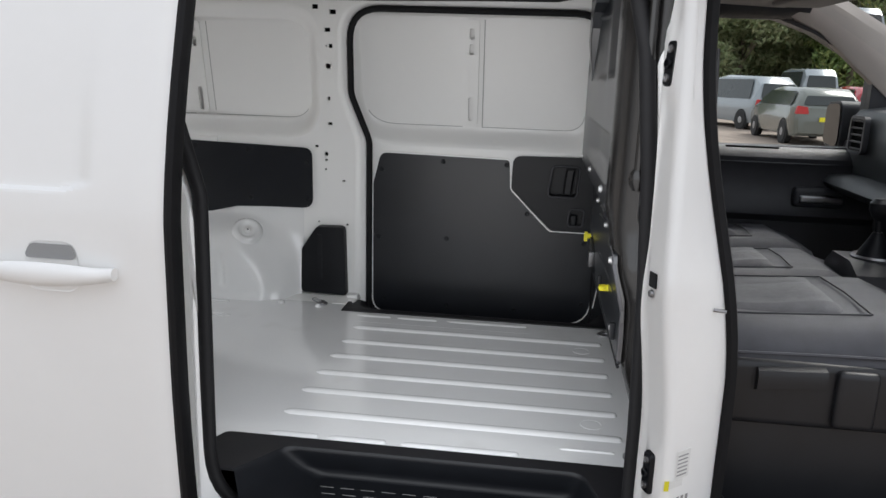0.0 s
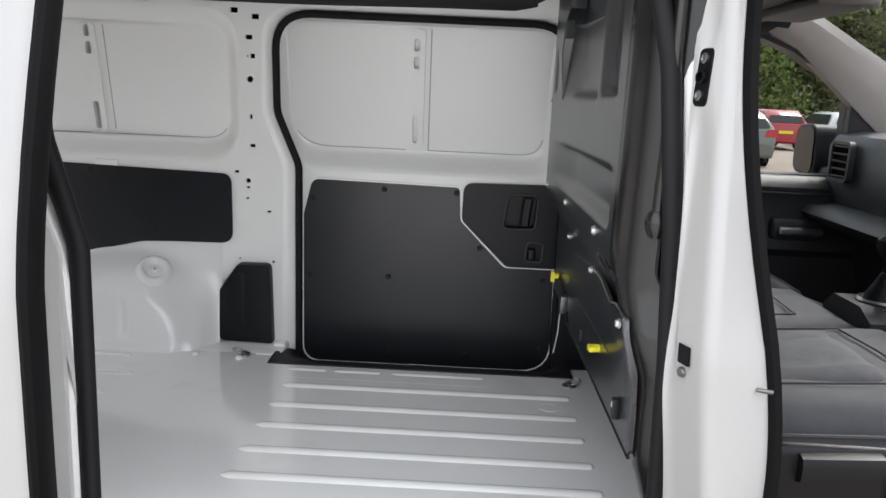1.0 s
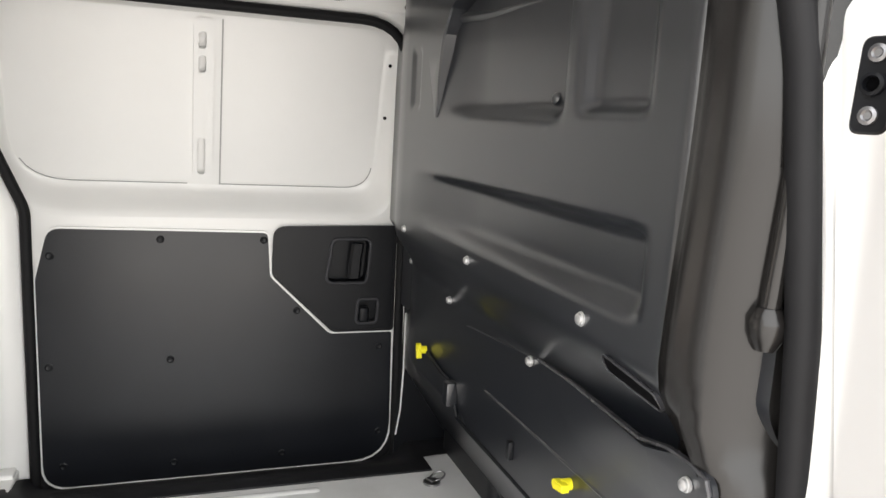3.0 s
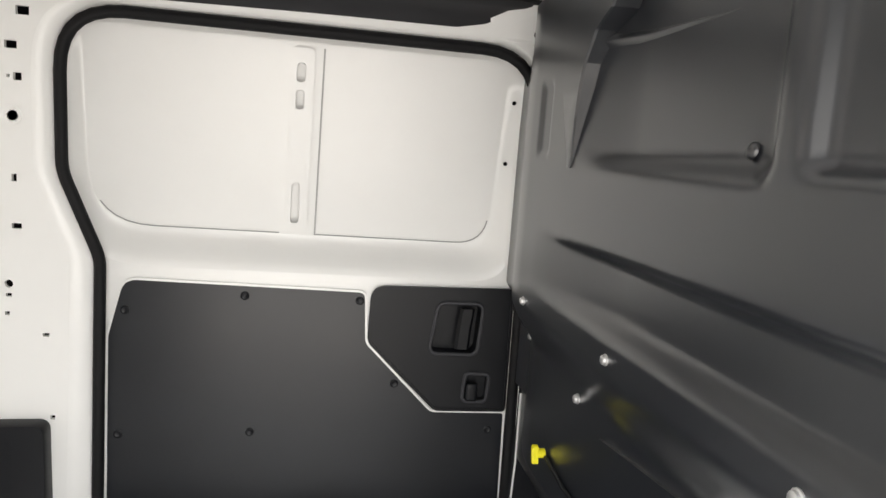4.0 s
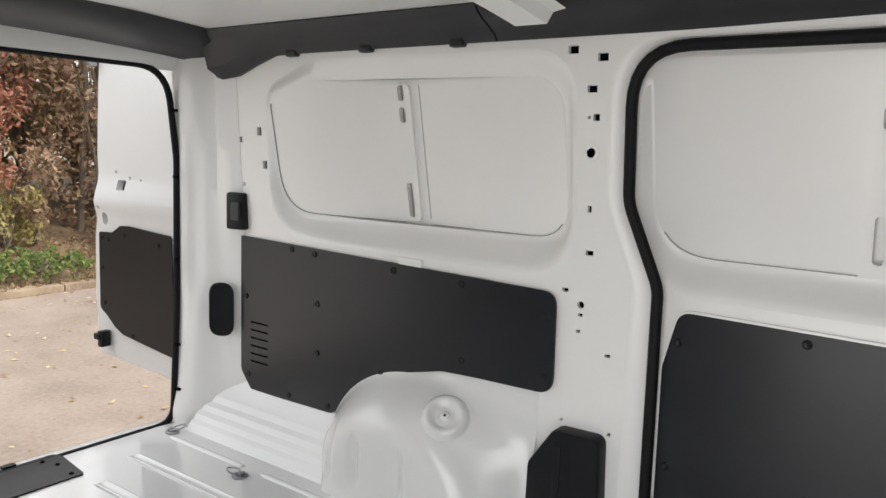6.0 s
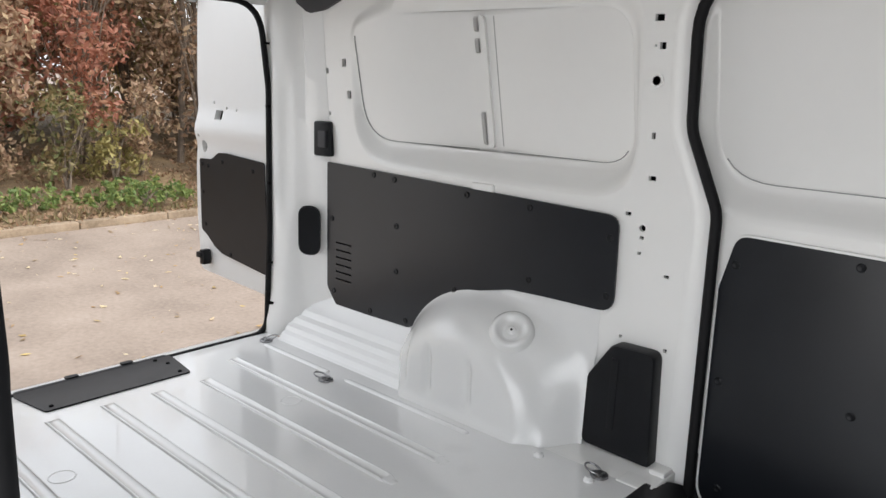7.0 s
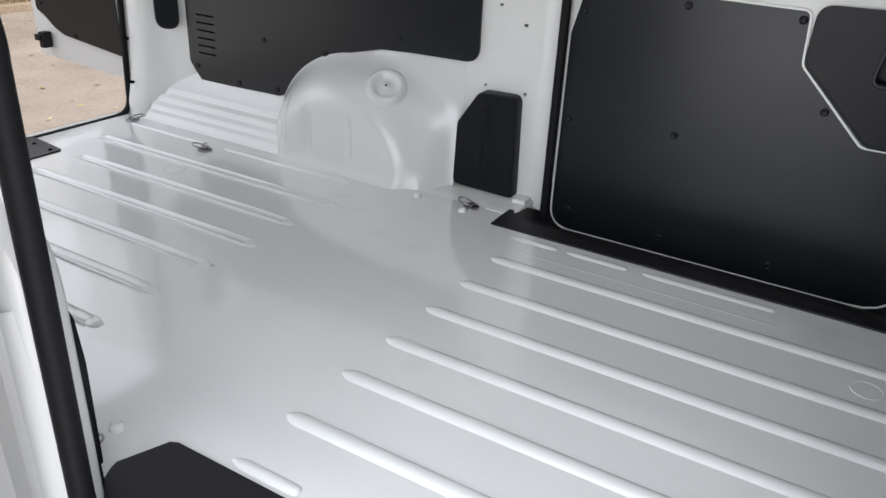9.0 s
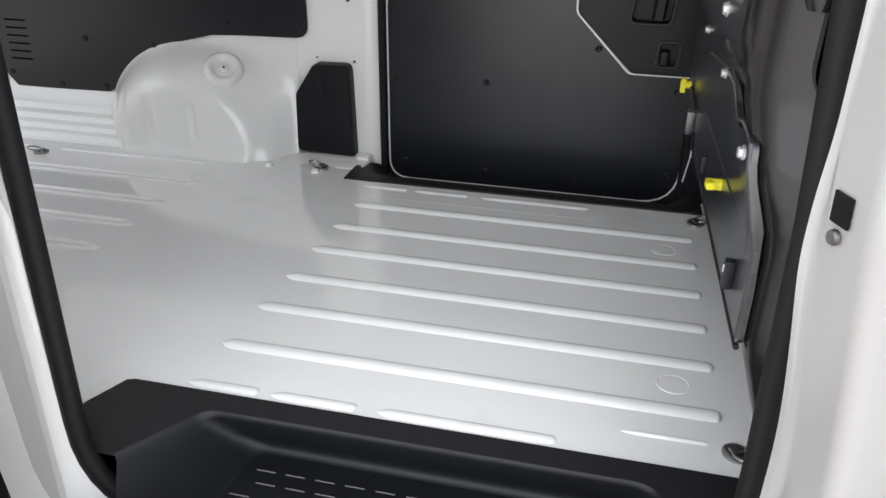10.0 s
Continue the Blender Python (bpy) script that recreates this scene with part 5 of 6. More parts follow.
def seat(name, x, y, z, w, label):
    e = thing(name, label, "seat", "cab seats", (x, y, z))
    e.parent = van
    ln = 0.54
    def cushion(k, lift, x0, x1, y0, y1, crown):
        rows = []
        for i in range(13):
            t = i / 12
            xx = x0 + (x1 - x0) * t
            nose = 1 - 0.55 * smooth(0.80, 1.0, t)
            row = []
            for j in range(13):
                s = j / 12
                yy = y0 + (y1 - y0) * s
                side = math.sin(math.pi * s) ** 0.35
                bol = 0.016 * math.exp(-((min(s, 1 - s) - 0.13) / 0.06) ** 2)
                row.append((xx, yy, lift + bol * nose + crown * side * nose - 0.03 * (1 - smooth(0.0, 0.15, min(s, 1 - s))) + 0.02 * smooth(0.3, 0.9, t) * nose))
            rows.append([(xx, y0, lift - 0.10)] + row + [(xx, y1, lift - 0.10)])
        rows.append([(x1 + 0.01, p[1], lift - 0.10) for p in rows[-1]])
        return loft(rows, None, False)
    part("seat_cushion", cushion(1, 0.0, -0.05, ln, -w / 2, w / 2, 0.055), SEATM, e, angle=70)
    part("cushion_centre", cushion(1, 0.006, -0.02, ln * 0.62, -w / 2 + 0.10, w / 2 - 0.10, 0.058), SEATC, e, "grey woven centre panel", angle=70)
    for s in (-1, 1):
        part("cushion_seam", tube([(-0.02, s * (w / 2 - 0.098), 0.052), (0.15, s * (w / 2 - 0.098), 0.060), (ln * 0.62, s * (w / 2 - 0.098), 0.070)], 0.0025, 6), CABPL, e)
    part("front_seam", tube([(ln * 0.625, -w / 2 + 0.1, 0.070), (ln * 0.625, 0, 0.076), (ln * 0.625, w / 2 - 0.1, 0.070)], 0.0025, 6), CABPL, e)
    part("side_piping", tube([(-0.05, -w / 2 + 0.004, -0.012), (0.2, -w / 2 + 0.002, -0.004), (ln - 0.04, -w / 2 + 0.006, 0.0)], 0.004, 6), SEATM, e)
    back = loft([[(-0.085 - 0.02 * t + a * 0.035, yy * (1 - 0.18 * t * t), 0.03 + 0.62 * t) for a, yy in ((-1, -w / 2), (0.6, -w / 2), (1, -w / 2 + 0.05), (0.7, 0), (1, w / 2 - 0.05), (0.6, w / 2), (-1, w / 2))] for t in (0, 0.2, 0.5, 0.8, 0.97, 1.0)], None, True, True, True)
    part("seat_backrest", back, SEATM, e, angle=50)
    base = part("seat_base", box(-0.05, -w / 2 + 0.005, -0.42, ln - 0.06, w / 2 - 0.02, -0.085, 0.03, 3), SEATB, e, "charcoal plastic seat base")
    part("base_shield", box(-0.02, -w / 2 - 0.012, -0.175, ln - 0.10, -w / 2 + 0.03, -0.022, 0.018, 3), SEATB, base)
    part("adjust_handle", loft([[(0.065 + 0.145 * t, -w / 2 - 0.012 - q * (0.022 + 0.006 * t), -0.062 + z * (0.028 - 0.004 * t) + 0.012 * t) for q, z in ((0, 1), (0.8, 0.85), (1, 0.3), (0.9, -0.7), (0, -1))] for t in (0.0, 0.08, 0.5, 0.92, 1.0)], None, True, True, True), SEATB, base, "charcoal seat adjuster lever")
    part("shield_knob", box(0.235, -w / 2 - 0.032, -0.165, 0.325, -w / 2 - 0.005, -0.028, 0.016, 3), SEATB, base)
    return e


seat("driver_seat", 0.63, -0.43, 0.985, 0.54, "dark grey fabric driver seat on a charcoal plastic base")
seat("passenger_seat", 0.63, 0.09, 0.955, 0.45, "dark grey fabric passenger seat beside the driver seat")
seat("passenger_seat", 0.63, 0.53, 0.955, 0.41, "dark grey fabric passenger seat by the closed door")

part("cab_floor", box(0.60, -0.86, 0.44, 2.05, 0.80, 0.50, 0.01), CABPL, van)
part("cab_sill", box(0.62, -0.90, 0.46, 1.9, -0.78, 0.63, 0.02, 3), CABPL, van, "charcoal plastic cab sill")
part("sill_strip", box(0.66, -0.84, 0.636, 1.2, -0.825, 0.642, 0.001), STEEL, van, "thin bright sill strip")

# closed passenger door seen from inside
pd = new("cab_door")
pd.parent = van
tagged(pd, "closed passenger door with charcoal inner trim")
dout = [(0.60, 0.45), (1.95, 0.45), (1.95, 1.33), (1.55, 1.585), (1.25, 1.75), (1.05, 1.845), (0.60, 1.855)]
win = fillet([(0.66, 1.315), (1.446, 1.325), (1.432, 1.618), (1.19, 1.752), (1.05, 1.802), (0.66, 1.814)], [0.02, 0.02, 0.03, 0.15, 0.08, 0.03], 5)
part("door_frame", sheet(dout, lambda u, v, d: (u, 0.80 - 0.12 * max(0, v - 1.33) + d, v), 0.08, [win], [("v", 1.33)]), CABPL, pd)
part("door_trim", loft([[(x, y, z) for y, z in ((0.79, 1.320), (0.74, 1.312), (0.715, 1.282), (0.725, 1.24), (0.735, 1.19), (0.725, 1.13), (0.70, 1.09), (0.70, 1.06), (0.735, 1.03), (0.74, 0.80), (0.72, 0.6), (0.74, 0.5))] for x in (0.62, 0.9, 1.2, 1.5, 1.9)], None, False), CABPL, pd, "charcoal moulded door trim", angle=45)
part("trim_line", tube([(x, 0.713, 1.262) for x in (0.64, 1.0, 1.4, 1.6)], 0.004, 6), CABPL, pd)
part("handle_pocket", box(1.18, 0.69, 1.095, 1.38, 0.73, 1.175, 0.02, 3), CABPL, pd)
part("inner_handle", box(1.20, 0.675, 1.115, 1.36, 0.70, 1.145, 0.01, 3), STEEL, pd, "satin metal door handle")
wg = part("door_glass", sheet(win, lambda u, v, d: (u, 0.835 - 0.12 * max(0, v - 1.33) + d, v), 0.003), GLASS, pd, "clear door glass")
wg.visible_shadow = False
part("sill_slot", box(0.92, 0.752, 1.314, 1.12, 0.772, 1.320), DARKHOLE, pd)
mir = part("door_mirror", loft([[(x, 1.00 + a, 1.405 + b) for a, b in fillet([(-0.09, -0.10), (0.10, -0.09), (0.10, 0.09), (-0.07, 0.10)], 0.05, 5)] for x in (1.40, 1.43, 1.50, 1.54)], None, True, True, True), CABPL, pd, "black door mirror housing")
part("mirror_glass", sheet(fillet([(0.925, 1.315), (1.09, 1.325), (1.09, 1.485), (0.94, 1.495)], 0.04, 5), lambda u, v, d: (1.396 - d, u, v), 0.002), MIRRORG, mir, "mirror glass")
part("mirror_arm", box(1.42, 0.84, 1.30, 1.50, 0.95, 1.35, 0.015), CABPL, mir)

# windscreen pillars, header and headlining
for s in (1, -1):
    part("windscreen_pillar", loft([[(x + 0.49 * a, s * (y + b), z + 0.87 * a) for a, b in ((-0.045 - w, 0.03), (-0.042 - w, -0.004), (-0.02 - w / 2, -0.026), (0.04, -0.036), (0.066, -0.02), (0.068, 0.02), (0.02, 0.045))] for x, y, z, w in ((2.0, 0.82, 1.36, 0.12), (1.65, 0.785, 1.557, 0.085), (1.435, 0.765, 1.678, 0.04), (1.23, 0.745, 1.793, 0.0), (1.10, 0.72, 1.85, 0.0), (0.98, 0.69, 1.90, 0.0))], None, True, True, True), BEIGE, van, "beige trimmed windscreen pillar")
part("headlining", loft([[(x, y, z - 0.03 * (y / 0.7) ** 2) for y in (-0.70, -0.5, 0, 0.5, 0.70)] for x, z in ((0.45, 1.88), (0.8, 1.875), (1.05, 1.865), (1.14, 1.885))], None, False), CABGREY, van, "grey cab headlining")
part("door_header", loft([[(x, y, z) for y, z in ((0.66, 1.87), (0.69, 1.83), (0.73, 1.80), (0.76, 1.80), (0.76, 1.88))] for x in (0.5, 0.8, 1.05, 1.15)], None, True, True, True), CABPL, van)
part("sun_visor", box(0.98, 0.12, 1.83, 1.15, 0.60, 1.855, 0.012, 3), CABGREY, van, "grey sun visor folded up")
part("sun_visor", box(0.98, -0.60, 1.83, 1.15, -0.12, 1.855, 0.012, 3), CABGREY, van, "grey sun visor folded up")
part("mirror_stalk", tube([(1.18, 0.0, 1.87), (1.20, 0.0, 1.80), (1.205, -0.01, 1.775)], 0.012, 8), CABPL, van)
part("interior_mirror", loft([[(x, y, z) for y, z in fillet([(-0.15, 1.705), (0.10, 1.710), (0.10, 1.77), (-0.15, 1.775)], 0.02, 4)] for x in (1.20, 1.215, 1.235)], None, True, True, True), BLACKP, van, "black interior mirror")

# dashboard
dash = new("dashboard")
dash.parent = van
tagged(dash, "charcoal dashboard with screen, vents and steering wheel")
part("dash_body", loft([[(x, y, z) for x, z in ((2.0, 1.36), (1.75, 1.455), (1.50, 1.49), (1.40, 1.475), (1.375, 1.44), (1.38, 1.30), (1.40, 1.22), (1.46, 1.14), (1.55, 0.9), (1.8, 0.6), (2.0, 0.6))] for y in (-0.76, -0.4, 0.0, 0.3, 0.5, 0.76)], None, True, True, True), DASHM, dash, angle=40)
part("dash_ledge", loft([[(x, y, z) for x, z in ((1.42, 1.24), (1.31, 1.225), (1.29, 1.20), (1.32, 1.17), (1.46, 1.16))] for y in (-0.1, 0.2, 0.45, 0.74)], None, True, True, True), DASHM, dash, "grey dashboard ledge", angle=50)
def vent(y0, y1, z0, z1, x):
    o = fillet([(y0, z0), (y1, z0), (y1, z1), (y0, z1)], 0.02, 5)
    v = part("air_vent", bar([(x, u, w) for u, w in o], [(-0.006, -0.008), (0.006, -0.008), (0.006, 0.012), (-0.006, 0.012)], True, up=(1, 0, 0)), CABPL, dash, "charcoal air vent")
    # shade between the slats, painted as a near-black sheet
    part("slat_gap_shade", sheet(o, lambda u, w, d: (x + 0.004 + d, u, w), 0.003), DARKHOLE, v)
    for i in range(5):
        z = z0 + (z1 - z0) * (i + 0.5) / 5
        part("vent_slat", box(x - 0.006, y0 + 0.008, z - 0.003, x + 0.004, y1 - 0.008, z + 0.003, 0.001, 1), CABPL, v)
vent(0.565, 0.690, 1.325, 1.452, 1.355)
vent(0.145, 0.205, 1.345, 1.465, 1.365)
sc = part("screen_housing", box(1.352, -0.115, 1.335, 1.39, 0.140, 1.475, 0.012, 3), BLACKP, dash, "black screen surround")
part("screen_glass", box(1.348, -0.095, 1.355, 1.356, 0.112, 1.460, 0.004, 2), SCREEN, sc, "dark switched-off screen")
part("switch_panel", box(1.36, -0.10, 1.24, 1.40, 0.19, 1.325, 0.01, 2), BLACKP, dash)
for i in range(5):
    part("dash_switch", box(1.350, -0.07 + 0.05 * i, 1.265, 1.365, -0.035 + 0.05 * i, 1.295, 0.004, 2), CABPL, dash)
con = part("gear_console", loft([[(x, y, z) for y, z in ((-0.14, 0.95), (-0.12, 1.03), (-0.06, 1.06), (0.08, 1.06), (0.13, 1.02), (0.14, 0.95))] for x in (1.12, 1.18, 1.30, 1.5)], None, True, True, True), CABPL, dash, "grey gear lever console")
part("gear_gaiter", lathe([(0.055, 0), (0.045, 0.03), (0.028, 0.06), (0.014, 0.09)], (1.21, 0.0, 1.05), (0, 0, 1), 14), BLACKP, con)
part("gaiter_ring", lathe([(0.06, 0.0), (0.066, 0.008), (0.06, 0.014), (0.052, 0.008)], (1.21, 0.0, 1.057), (0, 0, 1), 20), STEEL, con)
part("gear_knob", lathe([(0.009, 0), (0.010, 0.05), (0.022, 0.062), (0.031, 0.082), (0.030, 0.104), (0.016, 0.117)], (1.21, 0.0, 1.125), (-0.05, 0, 1), 14), BLACKP, con, "black gear knob")
wheel = new("steering_wheel")
wheel.parent = dash
wheel.matrix_basis = pose(1.235, -0.375, 1.23, 0, -62, 0)
tagged(wheel, "black leather steering wheel")
part("wheel_rim", tube([(0.185 * math.cos(a), 0.185 * math.sin(a), 0) for a in [2 * math.pi * i / 36 for i in range(36)]], 0.018, 12, True), BLACKP, wheel)
for a in (0.0, math.pi, 1.5 * math.pi):
    part("wheel_spoke", bar([(0.05 * math.cos(a), 0.05 * math.sin(a), 0.0), (0.11 * math.cos(a), 0.11 * math.sin(a), -0.008), (0.18 * math.cos(a), 0.18 * math.sin(a), 0.0)], [(-0.022, -0.006), (0.022, -0.006), (0.022, 0.006), (-0.022, 0.006)], up=(0, 0, 1)), BLACKP, wheel)
part("wheel_hub", lathe([(0.075, -0.03), (0.078, 0.0), (0.06, 0.018), (0.03, 0.022)], (0, 0, 0), (0, 0, 1), 20), BLACKP, wheel)

# ---- front end ahead of the cab ----
bonnet_x = ((1.92, 1.30, 0.80), (2.05, 1.245, 0.84), (2.3, 1.16, 0.85), (2.55, 1.05, 0.82), (2.68, 0.95, 0.76), (2.73, 0.82, 0.72))
part("bonnet", loft([[(x, w * k, z + 0.03 * (1 - k * k)) for k in (-1, -0.8, -0.4, 0, 0.4, 0.8, 1)] for x, z, w in bonnet_x], None, False), WHITE, van, "white bonnet", angle=60)
for s in (1, -1):
    arch = [(2.07 + 0.37 * math.cos(a), 0.33 + 0.37 * math.sin(a)) for a in [math.pi * i / 12 for i in range(13)]]
    o = [(1.62, 0.36), *reversed(arch), (2.70, 0.40), (2.74, 0.80), (2.66, 0.97), (2.3, 1.17), (1.95, 1.28), (1.62, 1.33)]
    part("front_wing", sheet(o, lambda u, v, d: (u, s * (0.915 - 0.10 * max(0, v - 0.9) - 0.22 * max(0, u - 2.45) - d), v), 0.02), WHITE, van, "white front wing")
    part("headlamp", loft([[(2.58 + a, s * (0.62 + b), z) for a, b in ((0.10, -0.12), (0.13, 0.0), (0.08, 0.12), (0.0, 0.20), (0.0, -0.12))] for z in (0.78, 0.84, 0.90)], None, True, True, True), SCREEN, van, "clear headlamp")
part("front_bumper", loft([[(2.60 + 0.14 * (1 - k * k) + dx, 0.86 * k, z) for k in (-1, -0.85, -0.5, 0, 0.5, 0.85, 1)] for z, dx in ((0.26, -0.04), (0.34, 0.03), (0.5, 0.06), (0.66, 0.04), (0.80, 0.0))], None, False), WHITE, van, "white front bumper", angle=60)
part("front_grille", loft([[(2.775 - 0.10 * k * k, 0.42 * k, z) for k in (-1, -0.5, 0, 0.5, 1)] for z in (0.66, 0.72, 0.79)], None, False), BLACKP, van, "black front grille")
ws = part("windscreen", loft([[(x, y, z + 0.02 * (1 - (y / w) ** 2)) for y in (-w, -w / 2, 0, w / 2, w)] for x, w, z in ((1.97, 0.76, 1.36), (1.5, 0.72, 1.64), (1.10, 0.66, 1.87))], None, False), GLASS, van, "clear windscreen")
ws.visible_shadow = False

# ---- outside: ground, kerb, verge, hedge ----
def ground_material(name, base, dark, pale, s1, s2, bump, rough=0.9):
    m = bpy.data.materials.new(name)
    m.use_nodes = True
    nt = m.node_tree
    b = nt.nodes["Principled BSDF"]
    b.inputs["Roughness"].default_value = rough
    tc = nt.nodes.new("ShaderNodeTexCoord")
    ns = []
    for s, d in ((s1, 6), (s2, 4), (s2 * 6, 2)):
        n = nt.nodes.new("ShaderNodeTexNoise")
        n.inputs["Scale"].default_value, n.inputs["Detail"].default_value = s, d
        nt.links.new(tc.outputs["Object"], n.inputs["Vector"])
        ns.append(n)
    r = nt.nodes.new("ShaderNodeValToRGB")
    e = r.color_ramp.elements
    e[0].position, e[0].color, e[1].position, e[1].color = 0.32, (*dark, 1), 0.68, (*pale, 1)
    k = e.new(0.5)
    k.color = (*base, 1)
    mix = nt.nodes.new("ShaderNodeMath")
    mix.operation = "MULTIPLY_ADD"
    mix.inputs[1].default_value = 0.5
    h = nt.nodes.new("ShaderNodeMath")
    h.operation = "MULTIPLY_ADD"
    h.inputs[1].default_value, h.inputs[2].default_value = 0.3, 0.0
    nt.links.new(ns[1].outputs["Fac"], h.inputs[0])
    h2 = nt.nodes.new("ShaderNodeMath")
    h2.operation = "MULTIPLY_ADD"
    h2.inputs[1].default_value = 0.2
    nt.links.new(ns[2].outputs["Fac"], h2.inputs[0])
    nt.links.new(h.outputs[0], h2.inputs[2])
    nt.links.new(ns[0].outputs["Fac"], mix.inputs[0])
    nt.links.new(h2.outputs[0], mix.inputs[2])
    nt.links.new(mix.outputs[0], r.inputs[0])
    nt.links.new(r.outputs[0], b.inputs["Base Color"])
    bp_ = nt.nodes.new("ShaderNodeBump")
    bp_.inputs["Strength"].default_value, bp_.inputs["Distance"].default_value = bump, 0.01
    nt.links.new(ns[2].outputs["Fac"], bp_.inputs["Height"])
    nt.links.new(bp_.outputs[0], b.inputs["Normal"])
    return m


ASPHALT = ground_material("worn_pale_asphalt", (0.275, 0.222, 0.182), (0.175, 0.14, 0.114), (0.36, 0.298, 0.25), 1.5, 30, 0.3)
EARTH = ground_material("leaf_littered_earth", (0.16, 0.11, 0.06), (0.07, 0.05, 0.03), (0.26, 0.19, 0.10), 2.0, 14, 0.8)
KERBM = ground_material("weathered_kerb_concrete", (0.30, 0.23, 0.16), (0.15, 0.11, 0.07), (0.40, 0.32, 0.23), 3, 30, 0.4)
BARK = ground_material("grey_brown_bark", (0.19, 0.15, 0.115), (0.10, 0.08, 0.06), (0.28, 0.23, 0.18), 6, 40, 0.6)

bm = bmesh.new()
bmesh.ops.create_grid(bm, x_segments=2, y_segments=2, size=600)
solo("ground", bm, ASPHALT, "pale worn asphalt car park ground", "ground", kind="structure")
verge = bmesh.new()
KX = -7.35
rows = []
rnd = random.Random(4)
for i in range(61):
    y = -12 + 0.5 * i
    rows.append([(KX - 0.12, y, 0.05), (KX - 0.6, y, 0.12 + rnd.uniform(-0.02, 0.03)), (KX - 1.2, y, 0.17 + rnd.uniform(-0.03, 0.05)), (KX - 2.2, y, 0.32 + rnd.uniform(-0.05, 0.08)), (KX - 4, y, 0.6), (KX - 9, y, 0.9), (KX - 9, y, -0.05)])
solo("verge_ground", loft(rows, verge, False), EARTH, "earth bank littered with fallen leaves", "ground", kind="structure")
kerb = thing("kerb", "weathered concrete kerb along the car park", "kerb", kind="structure")
for i in range(20):
    y = -9 + 0.92 * i
    part("kerb_stone", box(KX - 0.13 + rnd.uniform(-0.006, 0.006), y, -0.02, KX + rnd.uniform(-0.006, 0.006), y + 0.91, 0.065 + rnd.uniform(-0.012, 0.01), 0.012, 2), KERBM, kerb)


def leaf_material(name, cols):
    m = bpy.data.materials.new(name)
    m.use_nodes = True
    nt = m.node_tree
    b = nt.nodes["Principled BSDF"]
    b.inputs["Roughness"].default_value = 0.6
    g = nt.nodes.new("ShaderNodeNewGeometry")
    r = nt.nodes.new("ShaderNodeValToRGB")
    e = r.color_ramp.elements
    e[0].color, e[1].color = (*cols[0], 1), (*cols[-1], 1)
    for i, c in enumerate(cols[1:-1], 1):
        k = e.new(i / (len(cols) - 1))
        k.color = (*c, 1)
    nt.links.new(g.outputs["Random Per Island"], r.inputs[0])
    nt.links.new(r.outputs[0], b.inputs["Base Color"])
    tr = nt.nodes.new("ShaderNodeBsdfTranslucent")
    nt.links.new(r.outputs[0], tr.inputs["Color"])
    mx = nt.nodes.new("ShaderNodeMixShader")
    mx.inputs[0].default_value = 0.3
    nt.links.new(b.outputs[0], mx.inputs[1])
    nt.links.new(tr.outputs[0], mx.inputs[2])
    nt.links.new(mx.outputs[0], nt.nodes["Material Output"].inputs["Surface"])
    return m


BROWNL = leaf_material("brown_autumn_leaf", [(0.21, 0.135, 0.085), (0.31, 0.20, 0.125), (0.40, 0.28, 0.18), (0.26, 0.165, 0.105), (0.47, 0.36, 0.22), (0.33, 0.18, 0.115)])
REDL = leaf_material("red_autumn_leaf", [(0.34, 0.13, 0.085), (0.42, 0.18, 0.115), (0.29, 0.13, 0.09), (0.46, 0.25, 0.15)])
OLIVEL = leaf_material("olive_yellow_leaf", [(0.19, 0.17, 0.06), (0.31, 0.27, 0.10), (0.40, 0.34, 0.13), (0.24, 0.21, 0.08)])
GREENL = leaf_material("green_leaf", [(0.09, 0.14, 0.04), (0.14, 0.21, 0.06), (0.22, 0.29, 0.09), (0.30, 0.31, 0.10)])
DARKL = leaf_material("dark_green_leaf", [(0.025, 0.05, 0.02), (0.045, 0.075, 0.025), (0.07, 0.10, 0.035), (0.10, 0.11, 0.04)])
# greens lifted and greyed: the haze of distance is put into the leaf colour
HAZYL = leaf_material("haze_paled_tree_leaf", [(0.19, 0.23, 0.11), (0.24, 0.29, 0.14), (0.29, 0.32, 0.17), (0.33, 0.33, 0.18)])
PALEL = leaf_material("pale_fallen_leaf", [(0.66, 0.55, 0.34), (0.72, 0.62, 0.46), (0.50, 0.33, 0.14), (0.20, 0.12, 0.06), (0.62, 0.48, 0.20)])
STRAWL = leaf_material("dry_grass", [(0.20, 0.15, 0.07), (0.30, 0.23, 0.11), (0.16, 0.15, 0.06), (0.12, 0.15, 0.05)])


def leaves(points, size, seed):
    """Small bent leaf blades round the points."""
    r = np.random.default_rng(seed)
    p = np.asarray(points)
    n = len(p)
    d = r.normal(size=(n, 3))
    d /= np.linalg.norm(d, axis=1, keepdims=True)
    q = np.cross(d, r.normal(size=(n, 3)))
    q /= np.linalg.norm(q, axis=1, keepdims=True)
    nn = np.cross(d, q)
    s = (size * r.uniform(0.6, 1.35, n))[:, None]
    v = np.stack([p - d * s, p + q * s * 0.45 + nn * s * 0.15, p + d * s, p - q * s * 0.45 + nn * s * 0.15], 1).reshape(-1, 3)
    me = bpy.data.meshes.new("mesh")
    me.from_pydata(v.tolist(), [], [(4 * i, 4 * i + 1, 4 * i + 2, 4 * i + 3) for i in range(n)])
    return me


